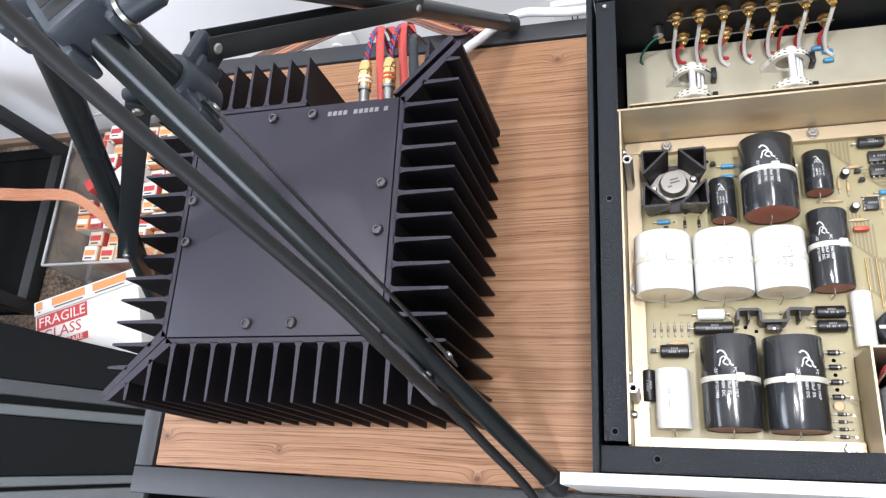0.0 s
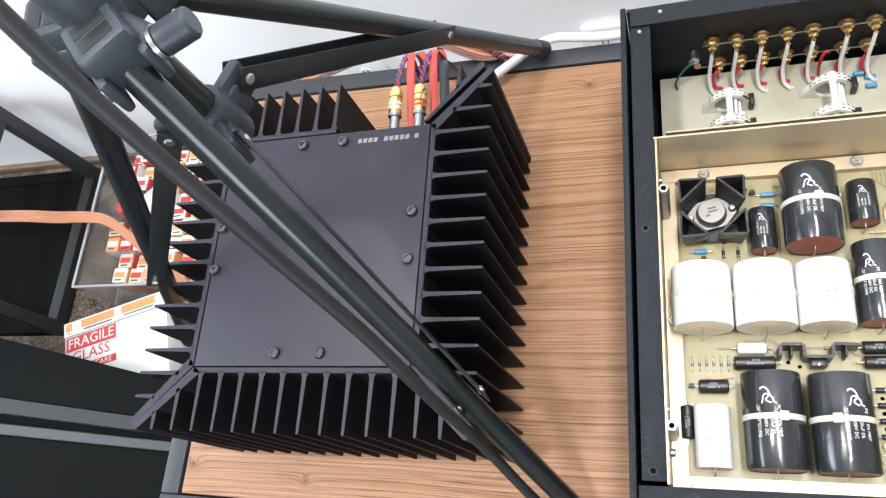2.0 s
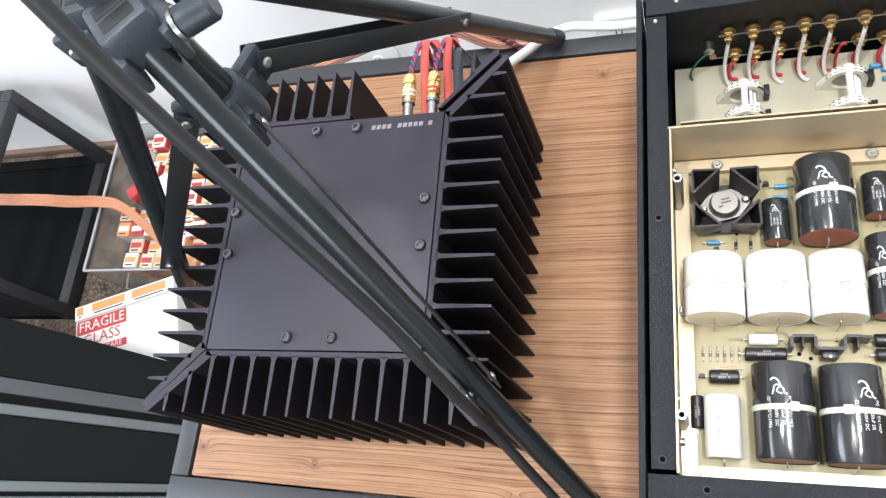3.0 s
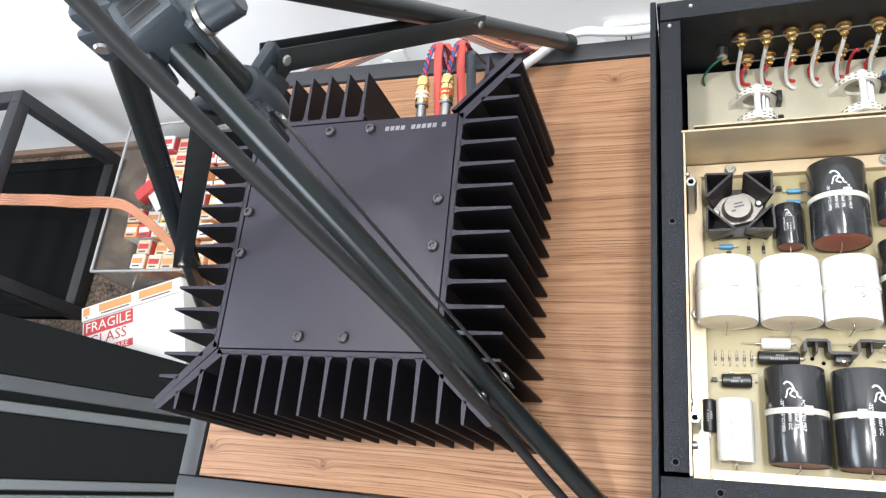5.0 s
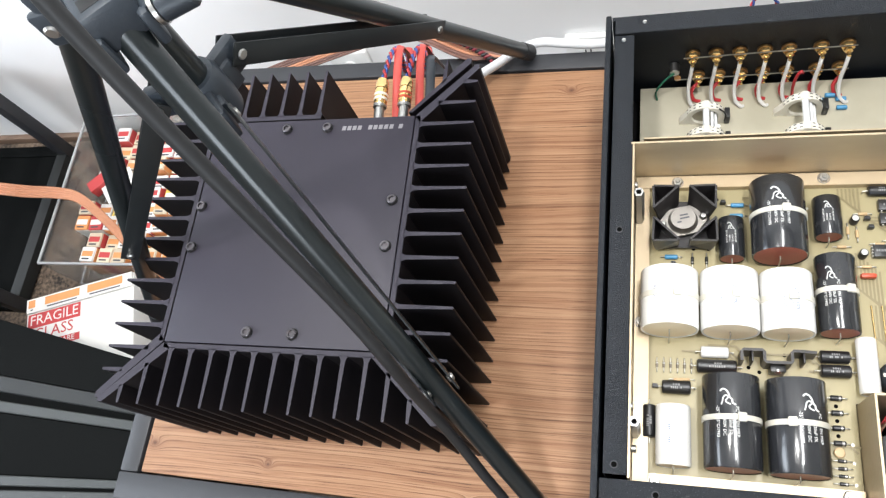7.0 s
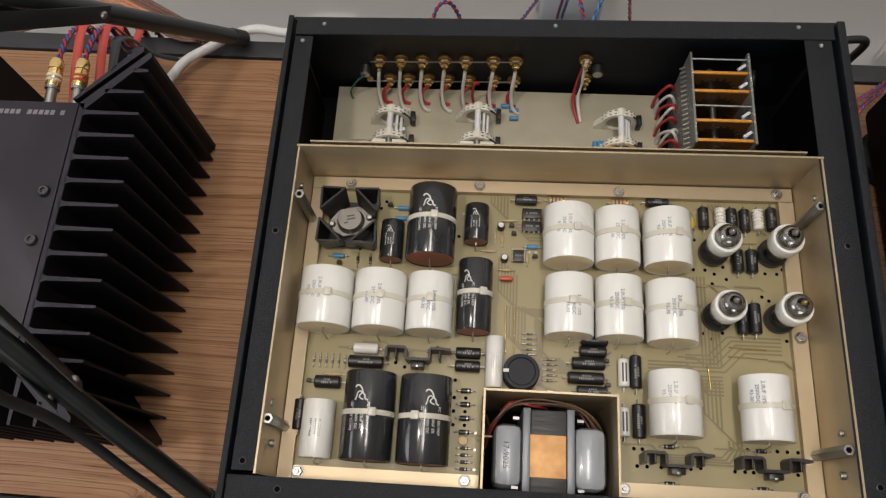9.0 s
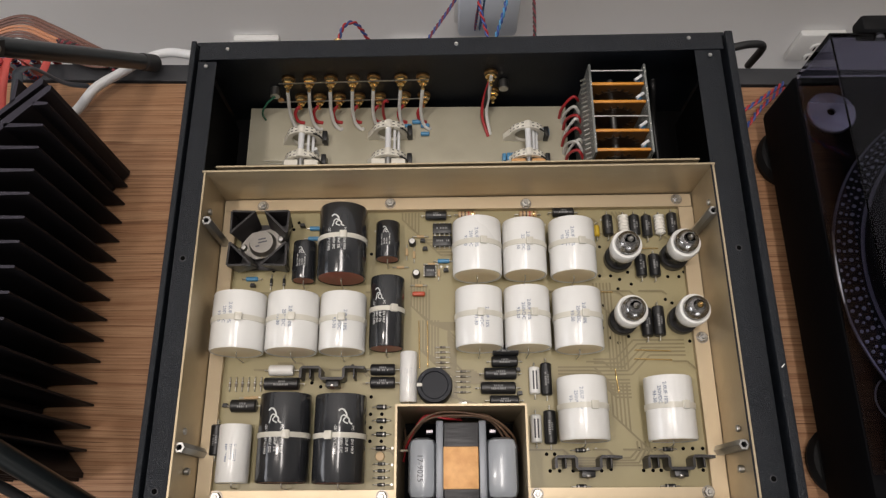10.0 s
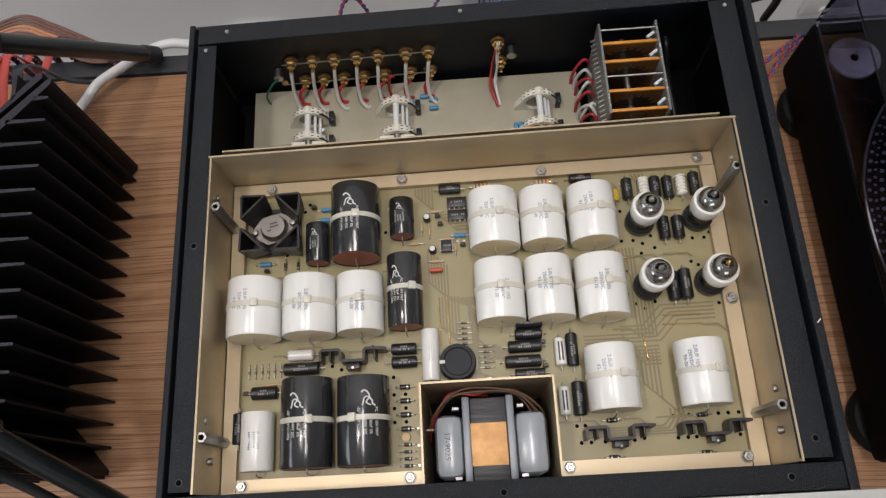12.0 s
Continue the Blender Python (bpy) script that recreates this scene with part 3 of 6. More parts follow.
# ---- the power amplifier ----
AX, AY, AZ0, AZ1 = -0.2368, 0.1870, DESK + 0.004, 0.900
HX, HY, OUT = 0.0880, 0.0960, 0.0485
amp = thing("power_amplifier", (AX, AY, DESK), "black cube-shaped power amplifier with heat sink fins all round", "amplifier")
part("body", box(AX - HX + 0.004, AX + HX - 0.004, AY - HY + 0.004, AY + HY - 0.004, AZ0, AZ1 - 0.006), "anod_shaded", amp)
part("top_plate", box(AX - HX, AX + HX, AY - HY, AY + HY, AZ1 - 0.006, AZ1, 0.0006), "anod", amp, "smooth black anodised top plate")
for dx, dy in ((-0.0215, 0.0875), (0.0145, 0.0875), (0.0795, 0.0215), (0.0795, -0.0165), (-0.0845, 0.0175), (-0.0845, -0.0185), (-0.0195, -0.0865), (0.0175, -0.0865)):
    s = part("cap_screw", lathe(bmesh.new(), [(0, 0.0016), (0.0022, 0.0016), (0.0022, 0.0030), (0.0032, 0.0030), (0.0038, 0.0024), (0.0038, 0)], 16,
                                Matrix.Translation((AX + dx, AY + dy, AZ1))), "screw_black", amp, "black hex socket cap screw")
    part("washer", lathe(bmesh.new(), [(0.0038, 0), (0.0048, 0.0004), (0.0048, 0)], 16, Matrix.Translation((AX + dx, AY + dy, AZ1))), "wire_black", s)
# the engraved name is drawn as plain bars
for x0, count in ((-0.2095, 4), (-0.187, 5), (-0.1612, 1)):
    for k in range(count):
        x = x0 + 0.0045 * k
        part("engraved_bar", prism([(x, 0.2717), (x + 0.0033, 0.2718), (x + 0.0037, 0.2757), (x + 0.0004, 0.2756)], AZ1, AZ1 + 0.0001), "engrave", amp, "engraved light letter as a plain bar")


def light_tops(ob):
    """Upper faces take the lighter anodise: skylight they catch, put into the colour."""
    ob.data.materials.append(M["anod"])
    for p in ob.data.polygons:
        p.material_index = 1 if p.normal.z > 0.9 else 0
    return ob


def heat_sink(turn, half, depth0, pitch, phase, x_hi=None):
    """One finned side. Local x runs along the side, y outwards; fins stand from the web to the outer line."""
    m = Matrix.Translation((AX, AY, 0)) @ Matrix.Rotation(radians(turn), 4, "Z")
    web = bmesh.new()
    edge, outer = depth0 + 0.0008, depth0 + OUT
    hi = half if x_hi is None else x_hi
    prism([(-half, edge), (hi, edge), (hi, edge + 0.0045), (-half, edge + 0.0045)], AZ0, AZ1, 0.0004, m, web)
    for sgn in (-1, 1) if x_hi is None else (-1,):
        a, b = sgn * half, sgn * (half + OUT - 0.003)
        prism([(a - sgn * 0.003, edge + 0.001), (a, edge), (b, outer - 0.003), (b, outer), (b - sgn * 0.004, outer), (a - sgn * 0.006, edge + 0.0045)], AZ0, AZ1, 0, m, web)
    sink = light_tops(part("heat_sink", web, "anod_shaded", amp, "black anodised finned heat sink"))
    for k in range(-9, 10):
        u = k * pitch + phase
        if abs(u) > half + OUT - 0.010 or u > hi + OUT:
            continue
        if x_hi is not None and u > x_hi:
            continue
        start = edge + 0.0035 + max(abs(u) - half + 0.003, 0)
        t0, t1 = 0.0017, 0.0010
        f0 = 0.0021 if abs(u) < half - 0.004 else 0.0
        root = [(u - t0 - f0, start), (u + t0 + f0, start), (u + t0 + f0 * 0.3, start + 0.0017 + f0 * 0.3), (u + t0, start + 0.0042)]
        bm = prism(root + [(u + t1, outer - 0.0006), (u + t1 * 0.5, outer), (u - t1 * 0.5, outer), (u - t1, outer - 0.0006), (u - t0, start + 0.0042), (u - t0 - f0 * 0.3, start + 0.0017 + f0 * 0.3)], AZ0, AZ1, 0, m)
        light_tops(part("fin", bm, "anod_shaded", sink))
    return sink


heat_sink(180, HX, HY, 0.0176, 0.0100)
heat_sink(-90, HY, HX, 0.01885, 0.0062)
heat_sink(90, HY, HX, 0.0181, 0.0073)
heat_sink(0, HX, HY, 0.0173, 0.0038, 0.0065)
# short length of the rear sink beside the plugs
stub = light_tops(part("heat_sink", prism([(-0.1545, 0.2862), (-0.1512, 0.2862), (-0.1075, 0.3300), (-0.1075, 0.3345), (-0.1112, 0.3345)], AZ0, AZ1), "anod_shaded", amp, "short end piece of the rear heat sink"))
light_tops(part("fin", prism([(-0.1300, 0.3115), (-0.1262, 0.3155), (-0.1268, 0.3345), (-0.1286, 0.3345)], AZ0, AZ1), "anod_shaded", stub))
for fx in (-0.075, 0.075):
    for fy in (-0.075, 0.075):
        part("foot", rod((AX + fx, AY + fy, DESK), (AX + fx, AY + fy, AZ0), 0.012), "rubber", amp)

# plugs and leads behind the amplifier
for x, ring in ((-0.1925, "ceramic"), (-0.1705, "red")):
    y0, z = AY + HY, 0.868
    p = thing("phono_plug", (x, y0, z), "gold-plated phono plug with a coloured ring on the amplifier's back", "plug", "phono plugs")
    m = Matrix.Translation((x, y0 - 0.002, z)) @ Matrix.Rotation(radians(-84), 4, "X")
    part("sleeve", lathe(bmesh.new(), [(0, 0), (0.0043, 0), (0.0043, 0.030), (0.0058, 0.030), (0.0058, 0.0325), (0, 0.0325)], 18, m), "steel_dull", p)
    b = part("barrel", lathe(bmesh.new(), [(0.0052, 0.032), (0.0057, 0.033), (0.0057, 0.0455), (0.0051, 0.046), (0.0051, 0.0475), (0.0057, 0.048), (0.0055, 0.0540), (0.0044, 0.0558), (0.0044, 0.0568), (0, 0.0568)], 20, m), "brass", p)
    for h in (0.0365, 0.0405):
        part("ring", lathe(bmesh.new(), [(0.0057, h), (0.0060, h + 0.0004), (0.0060, h + 0.0020), (0.0057, h + 0.0024)], 18, m), ring, b)
    for k, c in enumerate(("wire_blue", "wire_red")):
        part("lead", twisted([(x, y0 + 0.053, z + 0.0055), (x + 0.001, y0 + 0.068, z + 0.005), (x + 0.002, y0 + 0.086, z + 0.001), (x + 0.001, y0 + 0.102, z - 0.014), (x - 0.004, y0 + 0.110, z - 0.038), (x - 0.014, y0 + 0.124, z - 0.078), (x - 0.024, 0.444, 0.764), (x - 0.034, 0.462, 0.752), (x - 0.04, 0.472, 0.70)], 0.0013, 0.011, math.pi * k), c, p)
for x in (-0.1800, -0.1590):
    y0 = AY + HY
    single("red_cable", tube([(x + 0.001, y0 - 0.002, 0.850), (x - 0.002, y0 + 0.03, 0.858), (x - 0.005, y0 + 0.076, 0.864), (x - 0.007, y0 + 0.100, 0.859), (x - 0.009, y0 + 0.112, 0.828), (x - 0.022, y0 + 0.128, 0.790), (x - 0.034, 0.446, 0.764), (x - 0.042, 0.464, 0.752), (x - 0.050, 0.472, 0.70)], 0.0036, 10, 8, None, 0.3),
           "red_strap", "flat red sleeved speaker cable behind the amplifier", "cable", "red cables")
single("grey_strap", tube([(-0.150, 0.287, 0.842), (-0.154, 0.32, 0.852), (-0.157, 0.36, 0.856), (-0.160, 0.374, 0.852), (-0.165, 0.394, 0.825), (-0.160, 0.405, 0.785), (-0.152, 0.42, 0.755)], 0.0042, 8, 8, None, 0.35),
       "plastic", "dark grey flat strap behind the amplifier", "strap")
# ---- the preamplifier: open steel case, chromated inner tray, circuit boards ----
pre = thing("preamplifier", (0.217, 0.19, DESK), "open black preamplifier case full of capacitors and tubes", "preamplifier")
XL, XR, YF, YB = -0.004, 0.4405, 0.003, 0.3885
Z0 = DESK + 0.012
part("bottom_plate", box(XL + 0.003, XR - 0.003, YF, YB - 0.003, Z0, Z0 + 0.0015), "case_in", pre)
part("side_panel", box(XL, XL + 0.0045, YF, 0.3822, Z0, RIM + 0.001, 0.001), "powder", pre)
part("side_panel", box(XR - 0.0065, XR, YF, 0.3885, Z0, RIM + 0.001, 0.001), "powder", pre)
part("rear_panel", prism([(XL + 0.005, 0.3785), (XR - 0.007, 0.385), (XR - 0.007, 0.388), (XL + 0.005, 0.3815)], Z0, RIM - 0.001), "powder", pre)
for n, (x0, x1, y0, y1, dz) in dict(left=(XL + 0.0075, 0.0185, 0.024, 0.3625, 0), right=(0.4075, 0.4285, 0.024, 0.3705, 0),
                                     rear=(XL + 0.0075, XR - 0.009, 0.3712, 0.3848, 0.0004), front=(XL + 0.0055, XR - 0.007, 0.0048, 0.0212, 0.0)).items():
    if n == "rear":
        bm = prism([(x0, y0 - 0.007), (x1, y0 + 0.0), (x1, y1 + 0.0015), (x0, y1 - 0.0045)], RIM - 0.0014, RIM + dz, 0.0005)
    else:
        bm = box(x0, x1, y0, y1, RIM - 0.0014, RIM + dz, 0.0005)
    part("rim_flange", bm, "powder", pre, "black textured steel flange")
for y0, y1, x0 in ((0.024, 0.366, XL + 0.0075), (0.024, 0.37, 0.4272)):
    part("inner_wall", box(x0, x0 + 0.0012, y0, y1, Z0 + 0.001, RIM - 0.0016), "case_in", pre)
part("front_panel", box(-0.0245, 0.4585, -0.0042, 0.0038, DESK + 0.004, RIM + 0.0035, 0.001), "silver_panel", pre, "brushed silver front panel wider than the case")
for x in (0.03, 0.40):
    for y in (0.04, 0.35):
        part("foot", rod((x, y, DESK), (x, y, Z0), 0.012), "rubber", pre)
for x, y in ((0.0265, 0.374), (0.2135, 0.3775), (0.404, 0.3815), (0.0105, 0.3575), (0.4195, 0.365)):
    part("flange_screw", lathe(bmesh.new(), [(0, 0.0006), (0.0014, 0.001), (0.0018, 0.0003), (0.0018, 0)], 10, Matrix.Translation((x, y, RIM + 0.0004))), "steel", pre)
for x, y in ((0.0105, 0.193), (0.0105, 0.030), (0.4195, 0.1985), (0.4195, 0.036), (0.036, 0.0135), (0.22, 0.0135), (0.40, 0.0135)):
    h = part("screw_hole", lathe(bmesh.new(), [(0, 0.0001), (0.0017, 0.0001), (0.0019, 0.0004), (0.0026, 0.0001)], 12, Matrix.Translation((x, y, RIM + 0.0001))), "rail", pre)
    part("hole", lathe(bmesh.new(), [(0, 0.0003), (0.0019, 0.0003)], 10, Matrix.Translation((x, y, RIM + 0.0001))), "hole", h)

for x, y, l, a in ((0.4375, 0.111, 0.0018, 0.8),):
    part("paint_chip", box(-l, l, -0.0003, 0.0003, 0, 0.0001, 0, Matrix.Translation((x, y, RIM + 0.0011)) @ Matrix.Rotation(a, 4, "Z")), "plate", pre)

# chromated tray
TL, TR, TB, TF = 0.0188, 0.4085, 0.2625, 0.0225
part("tray_wall_left", box(TL, TL + 0.0014, TF, TB, BOARD - 0.02, RIM + 0.0005), "gold", pre, "yellow-chromated steel tray wall")
part("tray_wall_right", box(TR, TR + 0.0014, TF, TB + 0.004, BOARD - 0.02, RIM + 0.0005), "gold", pre, "yellow-chromated steel tray wall")
bm = prism([(TL - 0.001, TB), (TR + 0.002, TB + 0.004), (TR + 0.002, TB + 0.0055), (TL - 0.001, TB + 0.0015)], BOARD - 0.02, RIM + 0.001)
prism([(TL + 0.008, TB + 0.0055), (TR - 0.008, TB + 0.0095), (TR - 0.008, TB + 0.0108), (TL + 0.008, TB + 0.0068)], BOARD - 0.04, RIM - 0.002, bm=bm)
part("tray_wall_rear", bm, "gold", pre, "yellow-chromated steel tray wall")
part("tray_lip_front", box(TL, 0.1665, TF - 0.0014, TF, BOARD - 0.01, BOARD + 0.015), "gold_light", pre)
part("tray_lip_front", box(0.2625, TR, TF - 0.0014, TF, BOARD - 0.01, BOARD + 0.015), "gold_light", pre)
bm = bmesh.new()
prism([(TL + 0.002, TB - 0.0105), (TR - 0.001, TB - 0.008), (TR - 0.001, TB + 0.003), (TL + 0.002, TB - 0.0005)], BOARD + 0.0005, BOARD + 0.006, bm=bm)
part("board_strip", bm, "gold_light", pre, "pale chromated strip round the board")
part("board_strip", box(TL + 0.002, TL + 0.0125, TF, TB - 0.0106, BOARD + 0.0005, BOARD + 0.0058), "gold_light", pre)
part("board_strip", box(TR - 0.012, TR - 0.0005, TF, TB - 0.0085, BOARD + 0.0005, BOARD + 0.0058), "gold_light", pre)
part("board_strip", box(TL + 0.013, 0.1665, TF, TF + 0.0095, BOARD + 0.0005, BOARD + 0.0056), "gold_light", pre)
part("board_strip", box(0.2625, TR - 0.0125, TF, TF + 0.0105, BOARD + 0.0005, BOARD + 0.0056), "gold_light", pre)
# main board round the transformer's well
bm = bmesh.new()
prism([(TL + 0.002, TF), (0.167, TF), (0.167, 0.0895), (0.262, 0.0895), (0.262, TF), (TR, TF), (TR, TB), (TL + 0.002, TB)], BOARD - 0.0016, BOARD, bm=bm)
board = part("circuit_board", bm, "board", pre, "olive fibreglass main circuit board")

# transformer well
WX0, WX1, WY1, WZ = 0.1675, 0.2605, 0.0885, 0.8645
part("well_wall", box(WX0, WX0 + 0.0015, TF - 0.001, WY1, Z0 + 0.002, WZ), "gold", pre)
part("well_wall", box(WX1 - 0.0015, WX1, TF - 0.001, WY1, Z0 + 0.002, WZ), "gold", pre)
part("well_wall", box(WX0 + 0.0016, WX1 - 0.0016, WY1 - 0.0015, WY1, Z0 + 0.002, WZ), "gold", pre)
tz = 0.8505
trafo = part("transformer", box(0.2015, 0.2265, 0.021, 0.0775, Z0 + 0.002, tz - 0.0015, 0.0008), "lam", pre, "grey mains transformer with a copper foil band")
for x0 in (0.1960, 0.2267):
    part("bracket", box(x0, x0 + 0.0052, 0.0195, 0.0785, Z0 + 0.002, tz, 0.0006), "frame_alu", trafo)
part("foil_band", box(0.2008, 0.2262, 0.0315, 0.0605, Z0 + 0.01, tz - 0.0006, 0.0008), "copper", trafo, "bright copper foil band")
for sgn, x0, x1 in ((-1, 0.1760, 0.1962), (1, 0.2317, 0.2545)):
    part("end_bell", box(x0, x1, 0.0245, 0.0675, Z0 + 0.003, tz - 0.003, 0.0060), "trafo", trafo, "rounded grey end bell")
for x, y in ((0.1935, 0.0715), (0.2345, 0.0715), (0.1935, 0.0245), (0.2345, 0.0245)):
    sgn = -1 if x < 0.21 else 1
    part("bolt", rod((x, y, tz - 0.007), (x + sgn * 0.0045, y, tz - 0.007), 0.0019, 6), "screw_black", trafo)
me = lettering("17-9025", 0.0058)
part("serial_print", me, "print_dark", trafo, "", Matrix.Translation((0.1845, 0.046, tz - 0.0028)) @ Matrix.Rotation(radians(-90), 4, "Z"))
for k, (c, z) in enumerate((("wire_red", 0.834), ("wire_brown", 0.831), ("wire_brown", 0.838), ("wire_brown", 0.835), ("wire_brown", 0.831), ("wire_red", 0.828), ("wire_black", 0.826), ("wire_brown", 0.827))):
    y = 0.081 + 0.0008 * (k % 3)
    pts = [(0.1705, 0.052 + 0.004 * k, z - 0.03), (0.174, 0.066, z - 0.006), (0.187, y, z), (0.205, y + 0.002, z + 0.002)]
    if c != "wire_red":
        pts += [(0.235, y + 0.001, z), (0.252, 0.073 - 0.002 * k, z - 0.008), (0.258, 0.062, z - 0.03)]
    else:
        pts += [(0.214, y, z - 0.012)]
    part("lead_wire", tube([(px + 0.0007 * math.sin(9 * k + 2 * i), py + 0.0016 * math.cos(5 * k + 3 * i), pz) for i, (px, py, pz) in enumerate(pts)], 0.0008, 6), c, trafo)

# faint copper tracks under the board's lacquer
rng = random.Random(4)
bm = bmesh.new()


level = [0.0001]


def track(points, w=0.0007):
    level[0] += 0.00002
    line = [Vector((x, y, BOARD + level[0])) for x, y in points]
    for a, b in zip(line, line[1:]):
        d = (b - a).normalized()
        s = Vector((-d.y, d.x, 0)) * w
        vs = [bm.verts.new(q) for q in (a - s, b - s, b + s, a + s)]
        bm.faces.new(vs)


for k in range(7):
    d = 0.0024 * k
    track([(0.176 + d, 0.20 - d), (0.176 + d, 0.172 - d), (0.190 + d, 0.158 - d * 0.4), (0.212, 0.158 - d * 0.4)])
    track([(0.183 + d, 0.16), (0.183 + d, 0.137 - d * 0.6), (0.200 + d, 0.120 - d * 0.6), (0.225 + d, 0.120 - d * 0.6)])
for k in range(5):
    d = 0.003 * k
    track([(0.318, 0.128 - d), (0.335 + d, 0.128 - d), (0.350 + d, 0.143 - d), (0.390, 0.143 - d)])
    track([(0.33 + d, 0.11), (0.33 + d, 0.085 - d), (0.345 + d, 0.070 - d)])
for k in range(6):
    d = 0.0027 * k
    track([(0.168 + d, 0.252), (0.168 + d, 0.246 - d), (0.186 + d, 0.228 - d), (0.210, 0.228 - d)])
    track([(0.205, 0.152 - d * 0.5), (0.211 - d * 0.3, 0.146 - d), (0.211 - d * 0.3, 0.100), (0.2185 + d, 0.0925)])
    track([(0.322 + d, 0.190), (0.322 + d, 0.176 - d), (0.331 + d, 0.167 - d), (0.331 + d, 0.120)])
    track([(0.290, 0.122 - d), (0.318 + d * 0.4, 0.122 - d), (0.328 + d * 0.4, 0.112 - d), (0.345, 0.112 - d)])
for k in range(4):
    d = 0.003 * k
    track([(0.286, 0.054 - d * 0.6), (0.340 + d, 0.054 - d * 0.6), (0.346 + d, 0.060), (0.346 + d, 0.066)])
    track([(0.342 + d, 0.252), (0.346 + d, 0.244), (0.346 + d, 0.224)])
for k in range(34):
    x, y = rng.uniform(0.04, 0.38), rng.choice((0.121, 0.126, 0.183, 0.245, 0.232, 0.11, 0.06))
    l, dgn = rng.uniform(0.01, 0.03), rng.uniform(0.003, 0.008)
    track([(x, y), (x + l, y), (x + l + dgn, y - dgn)])
tagged(part("copper_track", bm, "trace", board), kind="stuff")


def pad_holes(points, r=0.0014, material="hole"):
    bm = bmesh.new()
    for x, y in points:
        lathe(bm, [(0, 0.0002), (r * 0.8, 0.00025), (r, 0.0002)], 10, Matrix.Translation((x, y, BOARD)))
    return bm


holes = [(0.33, 0.221), (0.328, 0.196), (0.337, 0.196), (0.344, 0.193), (0.342, 0.185), (0.351, 0.199), (0.353, 0.189), (0.383, 0.195), (0.392, 0.195), (0.3965, 0.199),
         (0.333, 0.145), (0.339, 0.141), (0.347, 0.146), (0.327, 0.153), (0.329, 0.171), (0.3955, 0.153), (0.3945, 0.142), (0.082, 0.244), (0.076, 0.241), (0.078, 0.238),
         (0.103, 0.122), (0.124, 0.121), (0.131, 0.124), (0.107, 0.108), (0.1, 0.111), (0.146, 0.1), (0.042, 0.203), (0.064, 0.202), (0.075, 0.202), (0.074, 0.212)]
holes += [(0.404, 0.204), (0.379, 0.176), (0.384, 0.173), (0.399, 0.146), (0.143, 0.216), (0.362, 0.045), (0.325, 0.046)]
holes += [(x, y) for y in (0.087, 0.077, 0.067) for x in (0.146, 0.1545)]
holes += [(x, 0.057) for x in (0.278, 0.284)] + [(x, 0.045) for x in (0.28, 0.287, 0.297, 0.312, 0.318, 0.349, 0.356, 0.393)] + [(x, 0.0605) for x in (0.347, 0.353, 0.359, 0.38, 0.387, 0.3945)]
tagged(part("drilled_hole", pad_holes(holes), "hole", board), kind="stuff")
tagged(part("solder_pad", pad_holes([(0.146, 0.236), (0.2, 0.205), (0.205, 0.205), (0.278, 0.241), (0.286, 0.241), (0.333, 0.245), (0.346, 0.246), (0.36, 0.246), (0.305, 0.0605), (0.309, 0.0605), (0.315, 0.0605), (0.163, 0.05), (0.163, 0.062), (0.163, 0.036)], 0.0011, "solder"), "solder", board), kind="stuff")


# ---- components ----
def lead(a, b, r=0.0005):
    return rod(a, b, r, 6)


LETTERS = {}


def dashes(seed, length, h, around):
    """A line of unreadable small print as short bars, wrapped on a cylinder along x."""
    r, bm, u = random.Random(seed), bmesh.new(), -length / 2
    while u < length / 2:
        w = r.uniform(0.35, 0.75) * h
        if r.random() > 0.12:
            vs = []
            for du, dv in ((0, -0.5), (w, -0.5), (w, 0.5), (0, 0.5)):
                a = dv * h / around
                vs.append(bm.verts.new((u + du, around * math.sin(a), around * math.cos(a))))
            bm.faces.new(vs)
        u += w + h * 0.28
    return bm


def letters(key, text, size, around=None):
    if key not in LETTERS:
        LETTERS[key] = lettering(text, size, around)
    return LETTERS[key]


